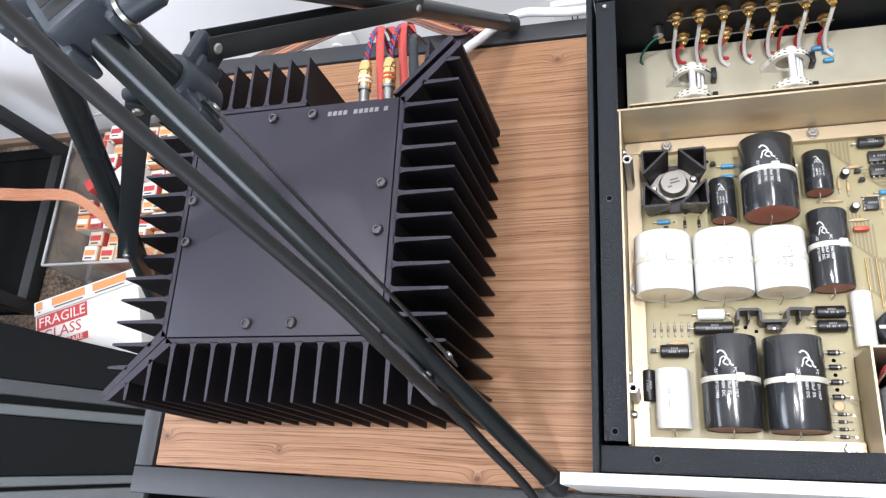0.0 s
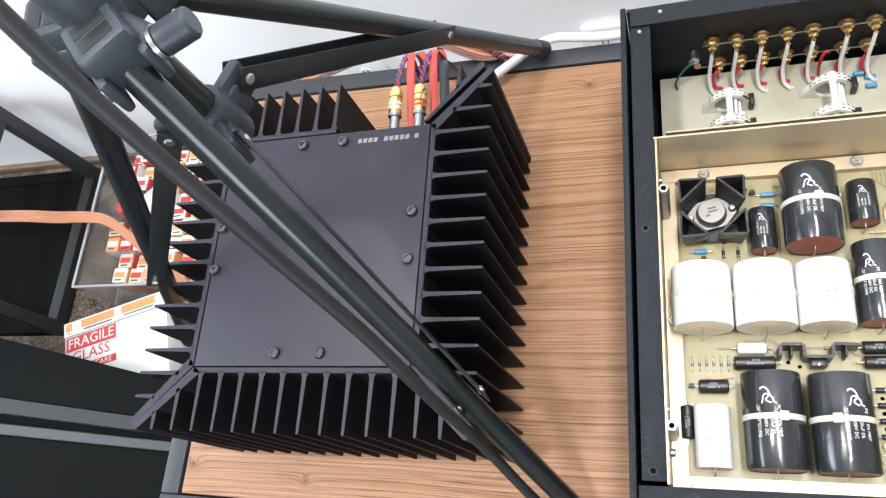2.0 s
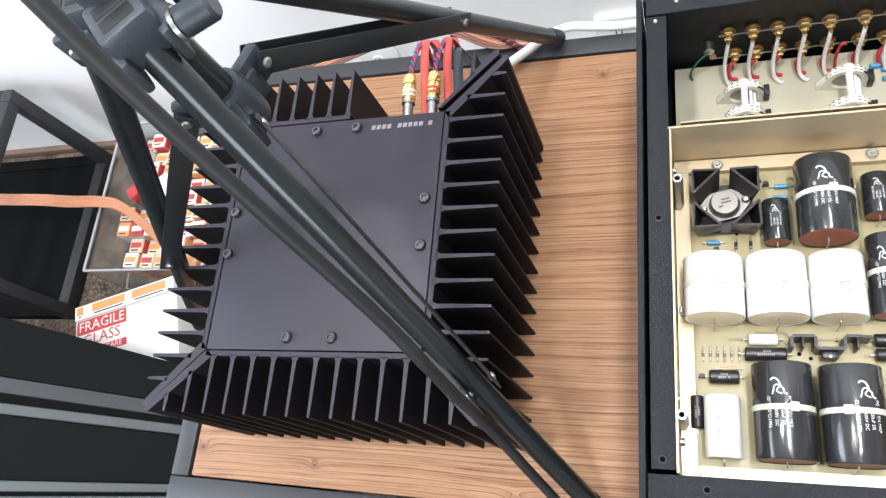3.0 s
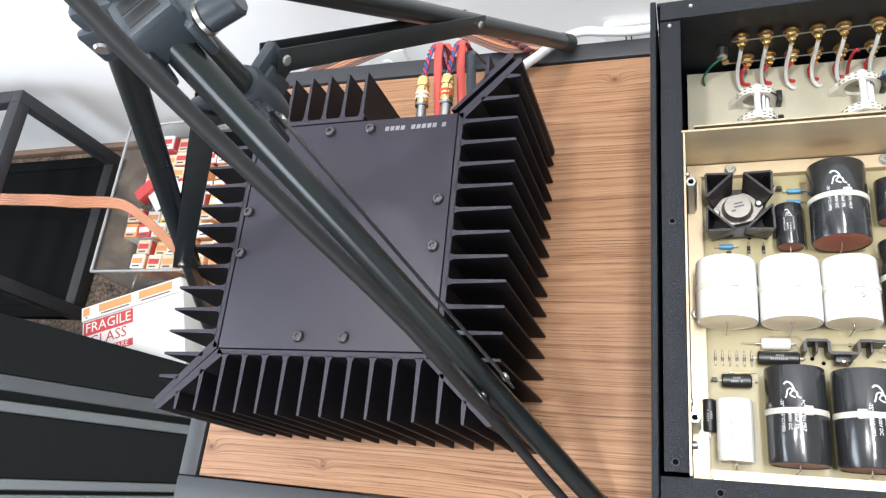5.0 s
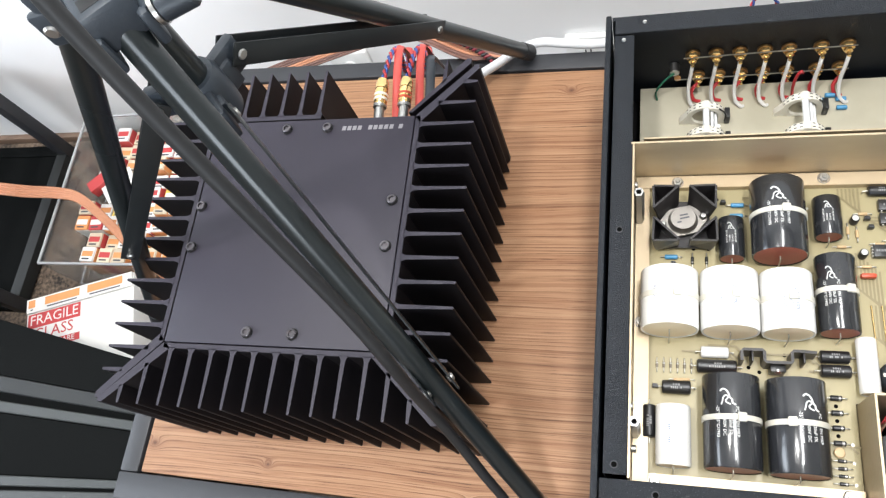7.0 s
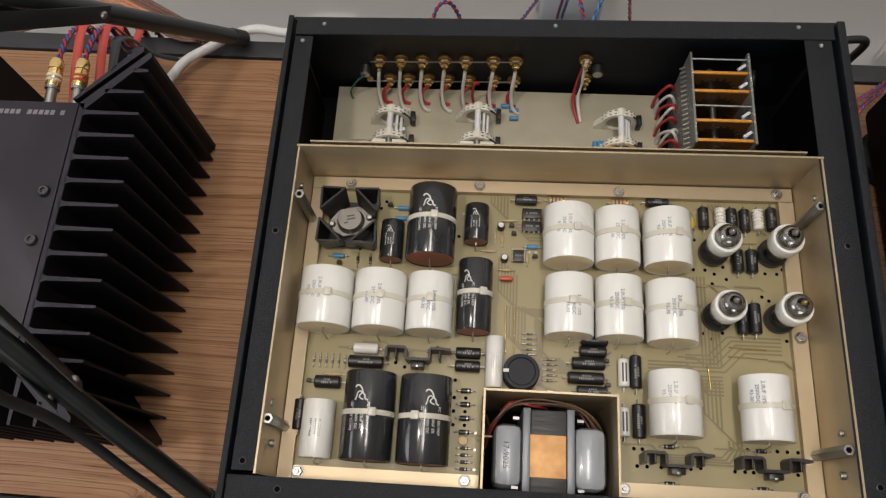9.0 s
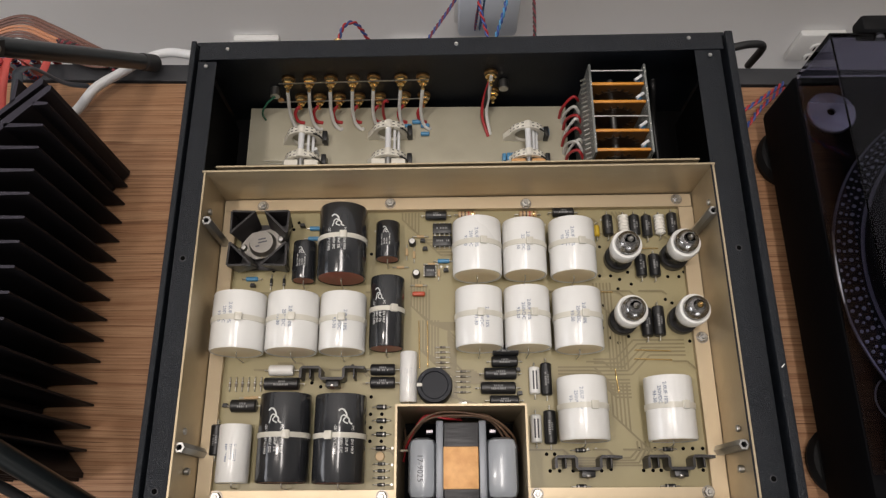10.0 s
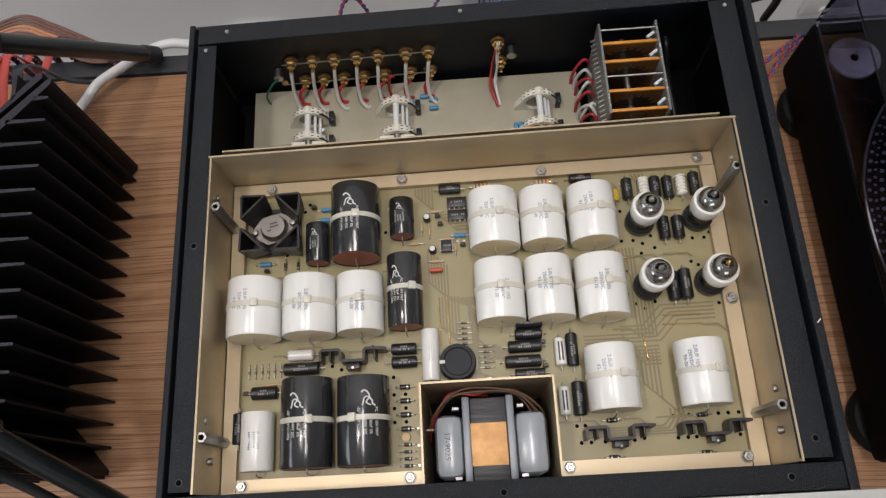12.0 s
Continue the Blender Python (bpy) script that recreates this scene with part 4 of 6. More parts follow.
def film_capacitor(x, y0, y1, r, style, tie=True, spin=0.0):
    """Axial film capacitor lying along y on the board."""
    z, length = BOARD + r + 0.0006, y1 - y0
    m = Matrix.Translation((x, y0, z)) @ Matrix.Rotation(radians(-90), 4, "X")
    white = style != "black"
    e = 0.0012 if white else 0.0008
    bm = lathe(bmesh.new(), [(r - e * 1.6, 0.0004), (r - e * 0.5, 0), (r, e), (r * 1.004, length * 0.5), (r, length - e), (r - e * 0.5, length), (r - e * 1.6, length - 0.0004)], 40, m)
    c = part("film_capacitor", bm, "cap_white" if white else "cap_black", pre,
             "white wrapped film capacitor" if white else "black film capacitor with a dark red end")
    part("end_resin", lathe(bmesh.new(), [(0, 0.0006), (r * 0.5, 0.0007), (r - e * 1.5, 0.0005), (r - e * 1.5, length - 0.0005), (0, length - 0.0006)], 32, m), "cap_end" if white else "cap_red", c)
    part("lead", tube([(x, y0 + 0.001, z), (x, y0 - 0.0022, z), (x, y0 - 0.0035, z - r * 0.3), (x, y0 - 0.0035, BOARD)], 0.0005, 6, 5), "solder", c)
    if tie:
        yt = y0 + length * 0.52
        mt = Matrix.Translation((x, yt, z)) @ Matrix.Rotation(radians(-90), 4, "X")
        w = 0.0020 if white else 0.0018
        t = part("cable_tie", lathe(bmesh.new(), [(r, -w), (r + 0.0007, -w), (r + 0.0007, w), (r, w)], 40, mt), "tie", c, "clear nylon cable tie")
        a = radians(8 + spin)
        hx = x + math.sin(a) * (r + 0.0012)
        part("tie_head", box(-0.0028, 0.0028, -0.003, 0.003, -0.0012, 0.0016, 0.0007, Matrix.Translation((hx, yt, z + math.cos(a) * (r + 0.0012))) @ Matrix.Rotation(a, 4, "Y")), "tie", t)
    top = Matrix.Translation((x, (y0 + y1) / 2, z)) @ Matrix.Rotation(radians(-90), 4, "Z")
    if style == "white":
        for k, (txt, off) in enumerate((("2.0UF 10%", -5), ("250VDC", 8), ("93-30", 21))):
            part("print", letters(("w", txt, round(r, 3)), txt, 0.0037, r * 1.004), "print_blue", c, "", top @ Matrix.Rotation(radians(off + spin * 2), 4, "X") @ Matrix.Translation((0.001 * (k - 1) - 0.0006 * spin, 0, 0)))
    elif style == "small_white":
        for k, off in enumerate((14, -2, -18)):
            part("print", dashes(k + int(x * 999), 0.012, 0.0016, r * 1.003), "print_blue", c, "", top @ Matrix.Rotation(radians(off), 4, "X"))
    else:
        big = r > 0.012
        for txt, off, sh in (("PC 300 EN MKP" if big else "PC 400 BT MKP", -12, 0.03), ("20uF 5%" if big else "4.7uF 5%", 1, 0.09), ("400V DC", 13, 0.09), ("-25\u00b0C/85\u00b0C/1993", 26, 0.03)):
            part("print", letters(("b", txt, round(r, 4), round(length, 4)), txt, length * 0.047, r * 1.0055), "print_white", c, "", top @ Matrix.Rotation(radians(off + spin), 4, "X") @ Matrix.Translation((length * sh, 0, 0)))
        s = r * 0.155
        for n, stroke in enumerate((((-0.290, -1.5), (-0.312, -1.0), (-0.305, -0.3), (-0.270, 0.3), (-0.225, 0.6), (-0.200, 1.1), (-0.165, 1.2), (-0.145, 1.9)),
                                    ((-0.145, -1.3), (-0.185, -1.0), (-0.225, -0.8), (-0.245, -0.2), (-0.225, 0.3), (-0.203, -0.1), (-0.180, -0.3), (-0.160, 0.2), (-0.150, 0.8)))):
            bm = tube([(length * u, (r * 1.001) * math.sin(s * v / r), r * 1.001 * math.cos(s * v / r)) for u, v in stroke], s * (0.20 - 0.04 * n), 6, 5)
            part("emblem", bm, "print_white", c, "white looped emblem", top @ Matrix.Rotation(radians(spin + 7), 4, "X"))
    return c


for x, y0, y1, r, style, tie, spin in (
        (0.2285, 0.190, 0.2345, 0.0193, "white", True, 4), (0.266, 0.191, 0.2345, 0.0172, "white", True, 0), (0.304, 0.190, 0.2345, 0.0182, "white", True, 6),
        (0.2290, 0.133, 0.1785, 0.0182, "white", True, -6), (0.266, 0.133, 0.179, 0.0176, "white", True, 3), (0.3045, 0.1315, 0.177, 0.0186, "white", True, 0),
        (0.0455, 0.1305, 0.1745, 0.0203, "white", True, 5), (0.0865, 0.1305, 0.1745, 0.0198, "white", True, 0), (0.1245, 0.131, 0.175, 0.0176, "white", True, -4),
        (0.304, 0.0645, 0.110, 0.0183, "white", True, 8), (0.368, 0.0645, 0.110, 0.0176, "white", True, 14),
        (0.122, 0.1885, 0.2465, 0.0190, "black", True, 0), (0.0905, 0.190, 0.222, 0.0094, "black", False, 0), (0.157, 0.2075, 0.2385, 0.0097, "black", False, 0),
        (0.158, 0.134, 0.190, 0.0133, "black", True, 18), (0.0855, 0.0365, 0.0985, 0.0186, "black", True, 6), (0.126, 0.036, 0.0975, 0.0188, "black", True, -24),
        (0.048, 0.037, 0.078, 0.0118, "small_white", False, 0), (0.1748, 0.0945, 0.133, 0.0066, "small_white", False, 0)):
    film_capacitor(x, y0, y1, r, style, tie, spin)


def bead(name, x, y, length, r, material, along="x", label="", bands=(), lift=0.0):
    """A small axial component on two wires."""
    ax = Vector((1, 0, 0)) if along == "x" else Vector((0, 1, 0))
    c = Vector((x, y, BOARD + r + 0.0006 + lift))
    a, b = c - ax * length / 2, c + ax * length / 2
    ob = part(name, rod(a, b, r, 16, min(r * 0.3, 0.0008)), material, pre, label)
    w = tube([(a - ax * 0.003) * 1 + Vector((0, 0, -c.z + BOARD)), a - ax * 0.003 + Vector((0, 0, -r * 0.3)), a - ax * 0.0015, b + ax * 0.0015, b + ax * 0.003 + Vector((0, 0, -r * 0.3)), b + ax * 0.003 + Vector((0, 0, -c.z + BOARD))], 0.00045, 6, 3)
    part("lead", w, "solder", ob)
    for u, col in bands:
        p = a + ax * length * u
        part("band", rod(p - ax * 0.0006, p + ax * 0.0006, r * 1.02, 14), col, ob)
    return ob


def moulded(x, y, length, r, along="x"):
    ob = bead("moulded_resistor", x, y, length, r, "res_black", along, "black moulded power resistor")
    turn = 0 if along == "x" else -90
    for k, (off, w) in enumerate(((14, 0.4), (-14, 0.25))):
        part("print", dashes(k + int(x * 999), length * w, r * 0.34, r * 1.01), "print_grey", ob, "", Matrix.Translation((x, y, BOARD + 0.0006 + r)) @ Matrix.Rotation(radians(turn), 4, "Z") @ Matrix.Rotation(radians(off), 4, "X"))
    return ob


for x, y, l, r, al in ((0.196, 0.248, 0.0175, 0.0038, "x"), (0.301, 0.250, 0.0175, 0.0038, "x"), (0.155, 0.120, 0.0188, 0.0044, "x"), (0.155, 0.110, 0.0188, 0.0044, "x"),
                       (0.078, 0.1095, 0.0265, 0.0048, "x"), (0.0505, 0.093, 0.0195, 0.0048, "x"), (0.2495, 0.1345, 0.020, 0.0044, "x"), (0.2485, 0.1258, 0.020, 0.0042, "x"), (0.245, 0.1165, 0.0245, 0.0046, "x"),
                       (0.243, 0.1055, 0.0265, 0.0046, "x"), (0.2475, 0.096, 0.022, 0.0040, "x"), (0.032, 0.068, 0.0225, 0.0045, "y"), (0.280, 0.112, 0.0245, 0.0042, "y"), (0.281, 0.076, 0.0245, 0.0046, "y"),
                       (0.337, 0.238, 0.0175, 0.0042, "y"), (0.359, 0.238, 0.0175, 0.0042, "y"), (0.369, 0.237, 0.0185, 0.0042, "y"), (0.390, 0.239, 0.0185, 0.0042, "y"),
                       (0.361, 0.156, 0.0225, 0.0044, "y"), (0.3705, 0.157, 0.0235, 0.0046, "y"), (0.361, 0.203, 0.0185, 0.0044, "y"), (0.3718, 0.203, 0.0185, 0.0044, "y")):
    moulded(x, y, l, r, al)
for x in (0.350, 0.3795):
    ob = bead("ribbed_resistor", x, 0.238, 0.0165, 0.0036, "res_white", "y", "white ceramic ribbed resistor", lift=0.0008)
    for k in range(6):
        part("rib", rod((x, 0.2308 + k * 0.0028, BOARD + 0.005), (x, 0.2321 + k * 0.0028, BOARD + 0.005), 0.0044, 16), "res_white", ob)
bead("tubular_capacitor", 0.077, 0.120, 0.0188, 0.0042, "cap_white", "x", "small white tubular capacitor")
for x, y, l, r in ((0.271, 0.111, 0.0205, 0.0042), (0.2705, 0.075, 0.0205, 0.0042)):
    ob = bead("tubular_capacitor", x, y, l, r, "cap_white", "y", "small white tubular capacitor with faded print")
    for k in (-0.0012, 0.0012):
        part("print", box(x + k - 0.0006, x + k + 0.0006, y - 0.007, y + 0.007, BOARD + 0.0006 + 2 * r - 0.0002, BOARD + 0.0006 + 2 * r + 0.0001), "print_dark", ob)
for x in (0.2215, 0.272):
    bead("banded_resistor", x, 0.249, 0.0145, 0.0028, "res_tan", "x", "tan resistor with coloured bands", ((0.2, "band"), (0.4, "wire_black"), (0.6, "wire_red"), (0.82, "brass")))
for x, y in ((0.328, 0.234), (0.399, 0.238)):
    bead("yellow_capacitor", x, y, 0.0095, 0.0024, "yellow", "y", "small yellow capacitor")
for x, y in ((0.0475, 0.1945), (0.0965, 0.238), (0.0955, 0.229), (0.202, 0.2088)):
    bead("blue_resistor", x, y, 0.0095, 0.0018, "blue", "x", "small blue metal-film resistor")
for k in range(6):
    bead("diode", 0.0372 + 0.0048 * k, 0.110, 0.0042, 0.0009, "glassdiode", "y", "small glass diode", ((0.75, "steel"),))
for k in range(5):
    bead("diode", 0.201, 0.138 - 0.0040 * k, 0.0046, 0.0009, "glassdiode", "x", "small glass diode", ((0.25, "wire_black"),))
    bead("diode", 0.2165, 0.119 - 0.0040 * k, 0.0046, 0.0009, "glassdiode", "x", "small glass diode", ((0.25, "wire_black"),))
for k in range(4):
    bead("rectifier_diode", 0.1545, 0.092 - 0.0101 * k, 0.0075, 0.0019, "res_black", "x", "black rectifier diode", ((0.75, "steel"),))
for k in range(4):
    bead("diode", 0.1552, 0.0505 - 0.0049 * k, 0.0055, 0.0012, "res_black", "x", "small black diode", ((0.75, "steel"),))
for x, y in ((0.063, 0.192), (0.0732, 0.192)):
    bead("diode", x, y, 0.006, 0.0011, "res_black", "y", "small black diode", ((0.2, "steel"),))
for x, y in ((0.303, 0.0595), (0.368, 0.060), (0.302, 0.0338), (0.367, 0.0338)):
    bead("diode", x, y, 0.0075, 0.0016, "res_black", "x", "small black diode", ((0.2, "steel"), (0.8, "steel")))
for x, y, al in ((0.172, 0.217, "y"), (0.178, 0.2145, "y"), (0.183, 0.2305, "x"), (0.182, 0.1885, "x"), (0.192, 0.2065, "x"), (0.167, 0.204, "x"), (0.198, 0.199, "y"), (0.052, 0.0995, "x"), (0.057, 0.0998, "x")):
    bead("banded_resistor", x, y, 0.0062, 0.0011, "res_tan", al, "small tan resistor")
# link wires
for a, b in (((0.351, 0.135), (0.378, 0.134)), ((0.350, 0.128), (0.3785, 0.127)), ((0.334, 0.120), (0.3352, 0.102)), ((0.323, 0.182), (0.337, 0.182)), ((0.361, 0.219), (0.377, 0.219)), ((0.1822, 0.159), (0.183, 0.122)), ((0.189, 0.159), (0.1895, 0.123))):
    part("link_wire", tube([(a[0], a[1], BOARD), (a[0], a[1], BOARD + 0.002), (b[0], b[1], BOARD + 0.002), (b[0], b[1], BOARD)], 0.0004, 6, 1), "brass", pre)
# round black electrolytic standing on the board, small cans, integrated circuits, a red drop
can = part("electrolytic_capacitor", lathe(bmesh.new(), [(0.0135, 0), (0.0135, 0.0125), (0.0128, 0.0145), (0.0105, 0.0145), (0.0098, 0.0136), (0, 0.0136)], 36, Matrix.Translation((0.1948, 0.1065, BOARD + 0.0005))), "can_dark", pre, "squat black can capacitor")
part("polarity_mark", box(0.1815, 0.1855, 0.1055, 0.1079, BOARD + 0.0150, BOARD + 0.0152), "tie", can)
for x, y in ((0.1765, 0.2245), (0.180, 0.1975)):
    c = part("small_can", lathe(bmesh.new(), [(0.003, 0), (0.003, 0.0068), (0.0026, 0.0075), (0, 0.0072)], 18, Matrix.Translation((x, y, BOARD + 0.0004))), "res_black", pre, "small black electrolytic capacitor")
    part("can_top", lathe(bmesh.new(), [(0, 0.0077), (0.0022, 0.0077)], 14, Matrix.Translation((x, y, BOARD + 0.0004))), "steel", c)
for x, y, w, d in ((0.201, 0.2365, 0.0155, 0.0085), (0.201, 0.2255, 0.0155, 0.0085), (0.191, 0.200, 0.0085, 0.0095)):
    ic = part("integrated_circuit", box(x - w / 2, x + w / 2, y - d / 2, y + d / 2, BOARD + 0.001, BOARD + 0.0055, 0.0004), "res_black", pre, "black chip with bright pins")
    for k in range(4):
        for s in (-1, 1):
            if w > d:
                px, py = x - w * 0.38 + k * w * 0.25, y + s * (d / 2 + 0.0004)
            else:
                px, py = x + s * (w / 2 + 0.0004), y - d * 0.38 + k * d * 0.25
            part("pin", box(px - 0.0005, px + 0.0005, py - 0.0005, py + 0.0005, BOARD, BOARD + 0.004), "steel", ic)
    part("print", dashes(int(y * 999), w * 0.6, d * 0.18, 0.5), "print_grey", ic, "", Matrix.Translation((x, y, BOARD + 0.0056 - 0.5)))
for x, y in ((0.185, 0.226), (0.187, 0.219), (0.204, 0.2005), (0.049, 0.1885), (0.086, 0.240), (0.2585, 0.1195), (0.2595, 0.1015), (0.036, 0.0935)):
    part("small_transistor", prism([(x - 0.0022, y - 0.0012), (x + 0.0022, y - 0.0012), (x + 0.0016, y + 0.0016), (x - 0.0016, y + 0.0016)], BOARD + 0.0015, BOARD + 0.0058, 0.0003), "res_black", pre, "small black transistor")
part("disc_capacitor", box(0.1768, 0.1872, 0.179, 0.1825, BOARD + 0.001, BOARD + 0.0062, 0.0014), "red", pre, "orange-red dipped capacitor")
part("disc_capacitor", lathe(bmesh.new(), [(0, 0), (0.003, 0.0003), (0.0035, 0.0012), (0.003, 0.002), (0, 0.0023)], 18, Matrix.Translation((0.154, 0.0558, BOARD + 0.001))), "res_tan", pre, "small ochre disc capacitor")


def clip_sink(x, y):
    """Folded black heat sink with a power transistor screwed in its middle."""
    z = BOARD + 0.0008
    pts = [(x - 0.0235, y - 0.0010), (x - 0.0235, y + 0.0058), (x - 0.0222, y + 0.0070), (x - 0.0100, y + 0.0070), (x - 0.0088, y + 0.0058), (x - 0.0088, y - 0.0004), (x - 0.0078, y - 0.0015), (x + 0.0078, y - 0.0015), (x + 0.0088, y - 0.0004), (x + 0.0088, y + 0.0058), (x + 0.0100, y + 0.0070), (x + 0.0160, y + 0.0070), (x + 0.0245, y + 0.0064)]
    left, right = [], []
    for k, q in enumerate(pts):
        a, b = pts[max(k - 1, 0)], pts[min(k + 1, len(pts) - 1)]
        d = Vector((b[0] - a[0], b[1] - a[1])).normalized()
        left.append((q[0] - d.y * 0.001, q[1] + d.x * 0.001))
        right.append((q[0] + d.y * 0.001, q[1] - d.x * 0.001))
    bm = prism(left + right[::-1], z, z + 0.0165)
    h = part("folded_heat_sink", bm, "sink", pre, "folded black heat sink with a transistor")
    t = part("power_transistor", box(x - 0.0050, x + 0.0050, y - 0.0072, y - 0.0026, z + 0.001, z + 0.0125, 0.0006), "res_black", h)
    part("screw", lathe(bmesh.new(), [(0, 0.002), (0.0018, 0.0018), (0.0026, 0.0008), (0.0026, 0)], 12, Matrix.Translation((x, y - 0.0062, z + 0.0105)) @ Matrix.Rotation(radians(60), 4, "X")), "steel", h)
    part("inner_leg", box(x - 0.0172, x - 0.0158, y - 0.001, y + 0.0062, z, z + 0.0155, 0.0003), "sink", h)
    part("inner_leg", box(x + 0.0158, x + 0.0172, y - 0.001, y + 0.0062, z, z + 0.0155, 0.0003), "sink", h)


clip_sink(0.1175, 0.113)
clip_sink(0.306, 0.047)
clip_sink(0.373, 0.047)

# star-shaped heat sink with a metal-can transistor
HXC, HYC, HZ = 0.0565, 0.2205, BOARD + 0.0035
star = part("star_heat_sink", box(HXC - 0.0195, HXC + 0.0195, HYC - 0.0195, HYC + 0.0195, HZ, HZ + 0.002), "sink", pre, "black star-shaped heat sink holding a metal-can transistor")
for qx, qy in ((-1, 1), (1, 1), (-1, -1), (1, -1)):
    for (a0, a1), (b0, b1), top in ((((0.0040, 0.0165), (0.0040, 0.0222)), ((0.0165, 0.0040), (0.0222, 0.0040)), 0.0255),
                                    (((0.0040, 0.0170), (0.0040, 0.0222)), ((0.0200, 0.0205), (0.0225, 0.0228)), 0.0245),
                                    (((0.0170, 0.0040), (0.0222, 0.0040)), ((0.0205, 0.0200), (0.0228, 0.0225)), 0.0245)):
        bm = bmesh.new()
        rows = []
        for p, q, z in ((a0, b0, HZ + 0.001), (a1, b1, HZ + top)):
            p, q = Vector((HXC + qx * p[0], HYC + qy * p[1], z)), Vector((HXC + qx * q[0], HYC + qy * q[1], z))
            d = (q - p).normalized()
            n = Vector((-d.y, d.x, 0)) * 0.0008
            rows.append([bm.verts.new(v) for v in (p - n, q - n, q + n, p + n)])
        bm.faces.new(rows[0][::-1])
        bm.faces.new(rows[1])
        for k in range(4):
            bm.faces.new((rows[0][k], rows[0][(k + 1) % 4], rows[1][(k + 1) % 4], rows[1][k]))
        part("arm", bm, "sink", star)
m = Matrix.Translation((HXC - 0.0005, HYC + 0.0010, HZ + 0.0050)) @ Matrix.Rotation(radians(13), 4, "Z")
part("sink_core", box(-0.0125, 0.0125, -0.0085, 0.0085, -0.0032, 0, 0.001, m), "sink", star)
bm = prism([(-0.0195, 0.0), (-0.0165, 0.0042), (-0.008, 0.0118), (0.008, 0.0118), (0.0165, 0.0042), (0.0195, 0), (0.0165, -0.0042), (0.008, -0.0118), (-0.008, -0.0118), (-0.0165, -0.0042)], 0, 0.0016, 0.0003, m)
can3 = part("metal_can_transistor", bm, "nickel", star)
part("can", lathe(bmesh.new(), [(0.0112, 0.0016), (0.0104, 0.0024), (0.0098, 0.0062), (0.0092, 0.0074), (0, 0.0076)], 32, m), "nickel", can3)
for u in (-0.0152, 0.0152):
    part("screw", lathe(bmesh.new(), [(0, 0.0034), (0.0018, 0.0032), (0.0028, 0.0018), (0.0028, 0)], 14, m @ Matrix.Translation((u, 0, 0.0016))), "steel", can3)
for k, (u, w) in enumerate(((-0.0035, 0.0016), (0.001, 0.0035), (0.001, 0.003))):
    part("print", box(u - w, u + w, -0.003 + 0.0026 * k - 0.0006, -0.003 + 0.0026 * k + 0.0006, 0.0077, 0.0078, 0, m), "print_dark", can3)


def vacuum_tube(x, y, tip):
    """Small glass tube in its socket with a white damper ring."""
    m = Matrix.Translation((x, y, BOARD))
    t = part("vacuum_tube", lathe(bmesh.new(), [(0.0088, 0.008), (0.0090, 0.012), (0.0090, 0.040), (0.0083, 0.0445), (0.0058, 0.0475), (0.0026, 0.0490), (0.0018, 0.0515), (0.0008, 0.0532), (0, 0.0536)], 32, m), "tube_glass", pre, "small glass vacuum tube with a white damper ring")
    part("getter", lathe(bmesh.new(), [(0.0085, 0.0395), (0.0079, 0.0434), (0.0056, 0.0466), (0.0042, 0.0472)], 32, m), "getter", t, "mirror-like getter flash")
    part("plates", box(-0.006, 0.006, -0.0035, 0.0035, 0.012, 0.034, 0.001, m), "steel_dull", t)
    part("tube_socket", lathe(bmesh.new(), [(0, 0.0005), (0.0108, 0.0005), (0.0112, 0.002), (0.0112, 0.0075), (0.0104, 0.0085), (0, 0.0085)], 28, m), "res_black", t)
    part("damper_ring", lathe(bmesh.new(), [(0.0091, 0.024), (0.0106, 0.0242), (0.0112, 0.0255), (0.0118, 0.0365), (0.0113, 0.0382), (0.0101, 0.0386), (0.0091, 0.0380)], 36, m), "tube_ring", t, "white rubber damper ring")
    part("tip", lathe(bmesh.new(), [(0.0022, 0.0492), (0.0020, 0.051), (0.0009, 0.0529), (0, 0.0533)], 14, m), tip, t)


for x, y, tip in ((0.343, 0.2095, "steel"), (0.388, 0.2105, "steel"), (0.3425, 0.1575, "steel"), (0.389, 0.158, "brass")):
    vacuum_tube(x, y, tip)


def hex_bolt(x, y, z, r=0.0038):
    b = part("hex_nut", lathe(bmesh.new(), [(r, 0), (r, 0.0022), (r * 0.86, 0.0027), (r * 0.5, 0.0027), (r * 0.5, 0)], 6, Matrix.Translation((x, y, z))), "steel", pre)
    part("stud", rod((x, y, z), (x, y, z + 0.004), r * 0.46, 12, 0.0004), "steel_dull", b)
    part("washer", lathe(bmesh.new(), [(r * 1.0, 0.0004), (r * 1.22, 0.0004), (r * 1.22, 0.0)], 18, Matrix.Translation((x, y, z))), "nickel", b)


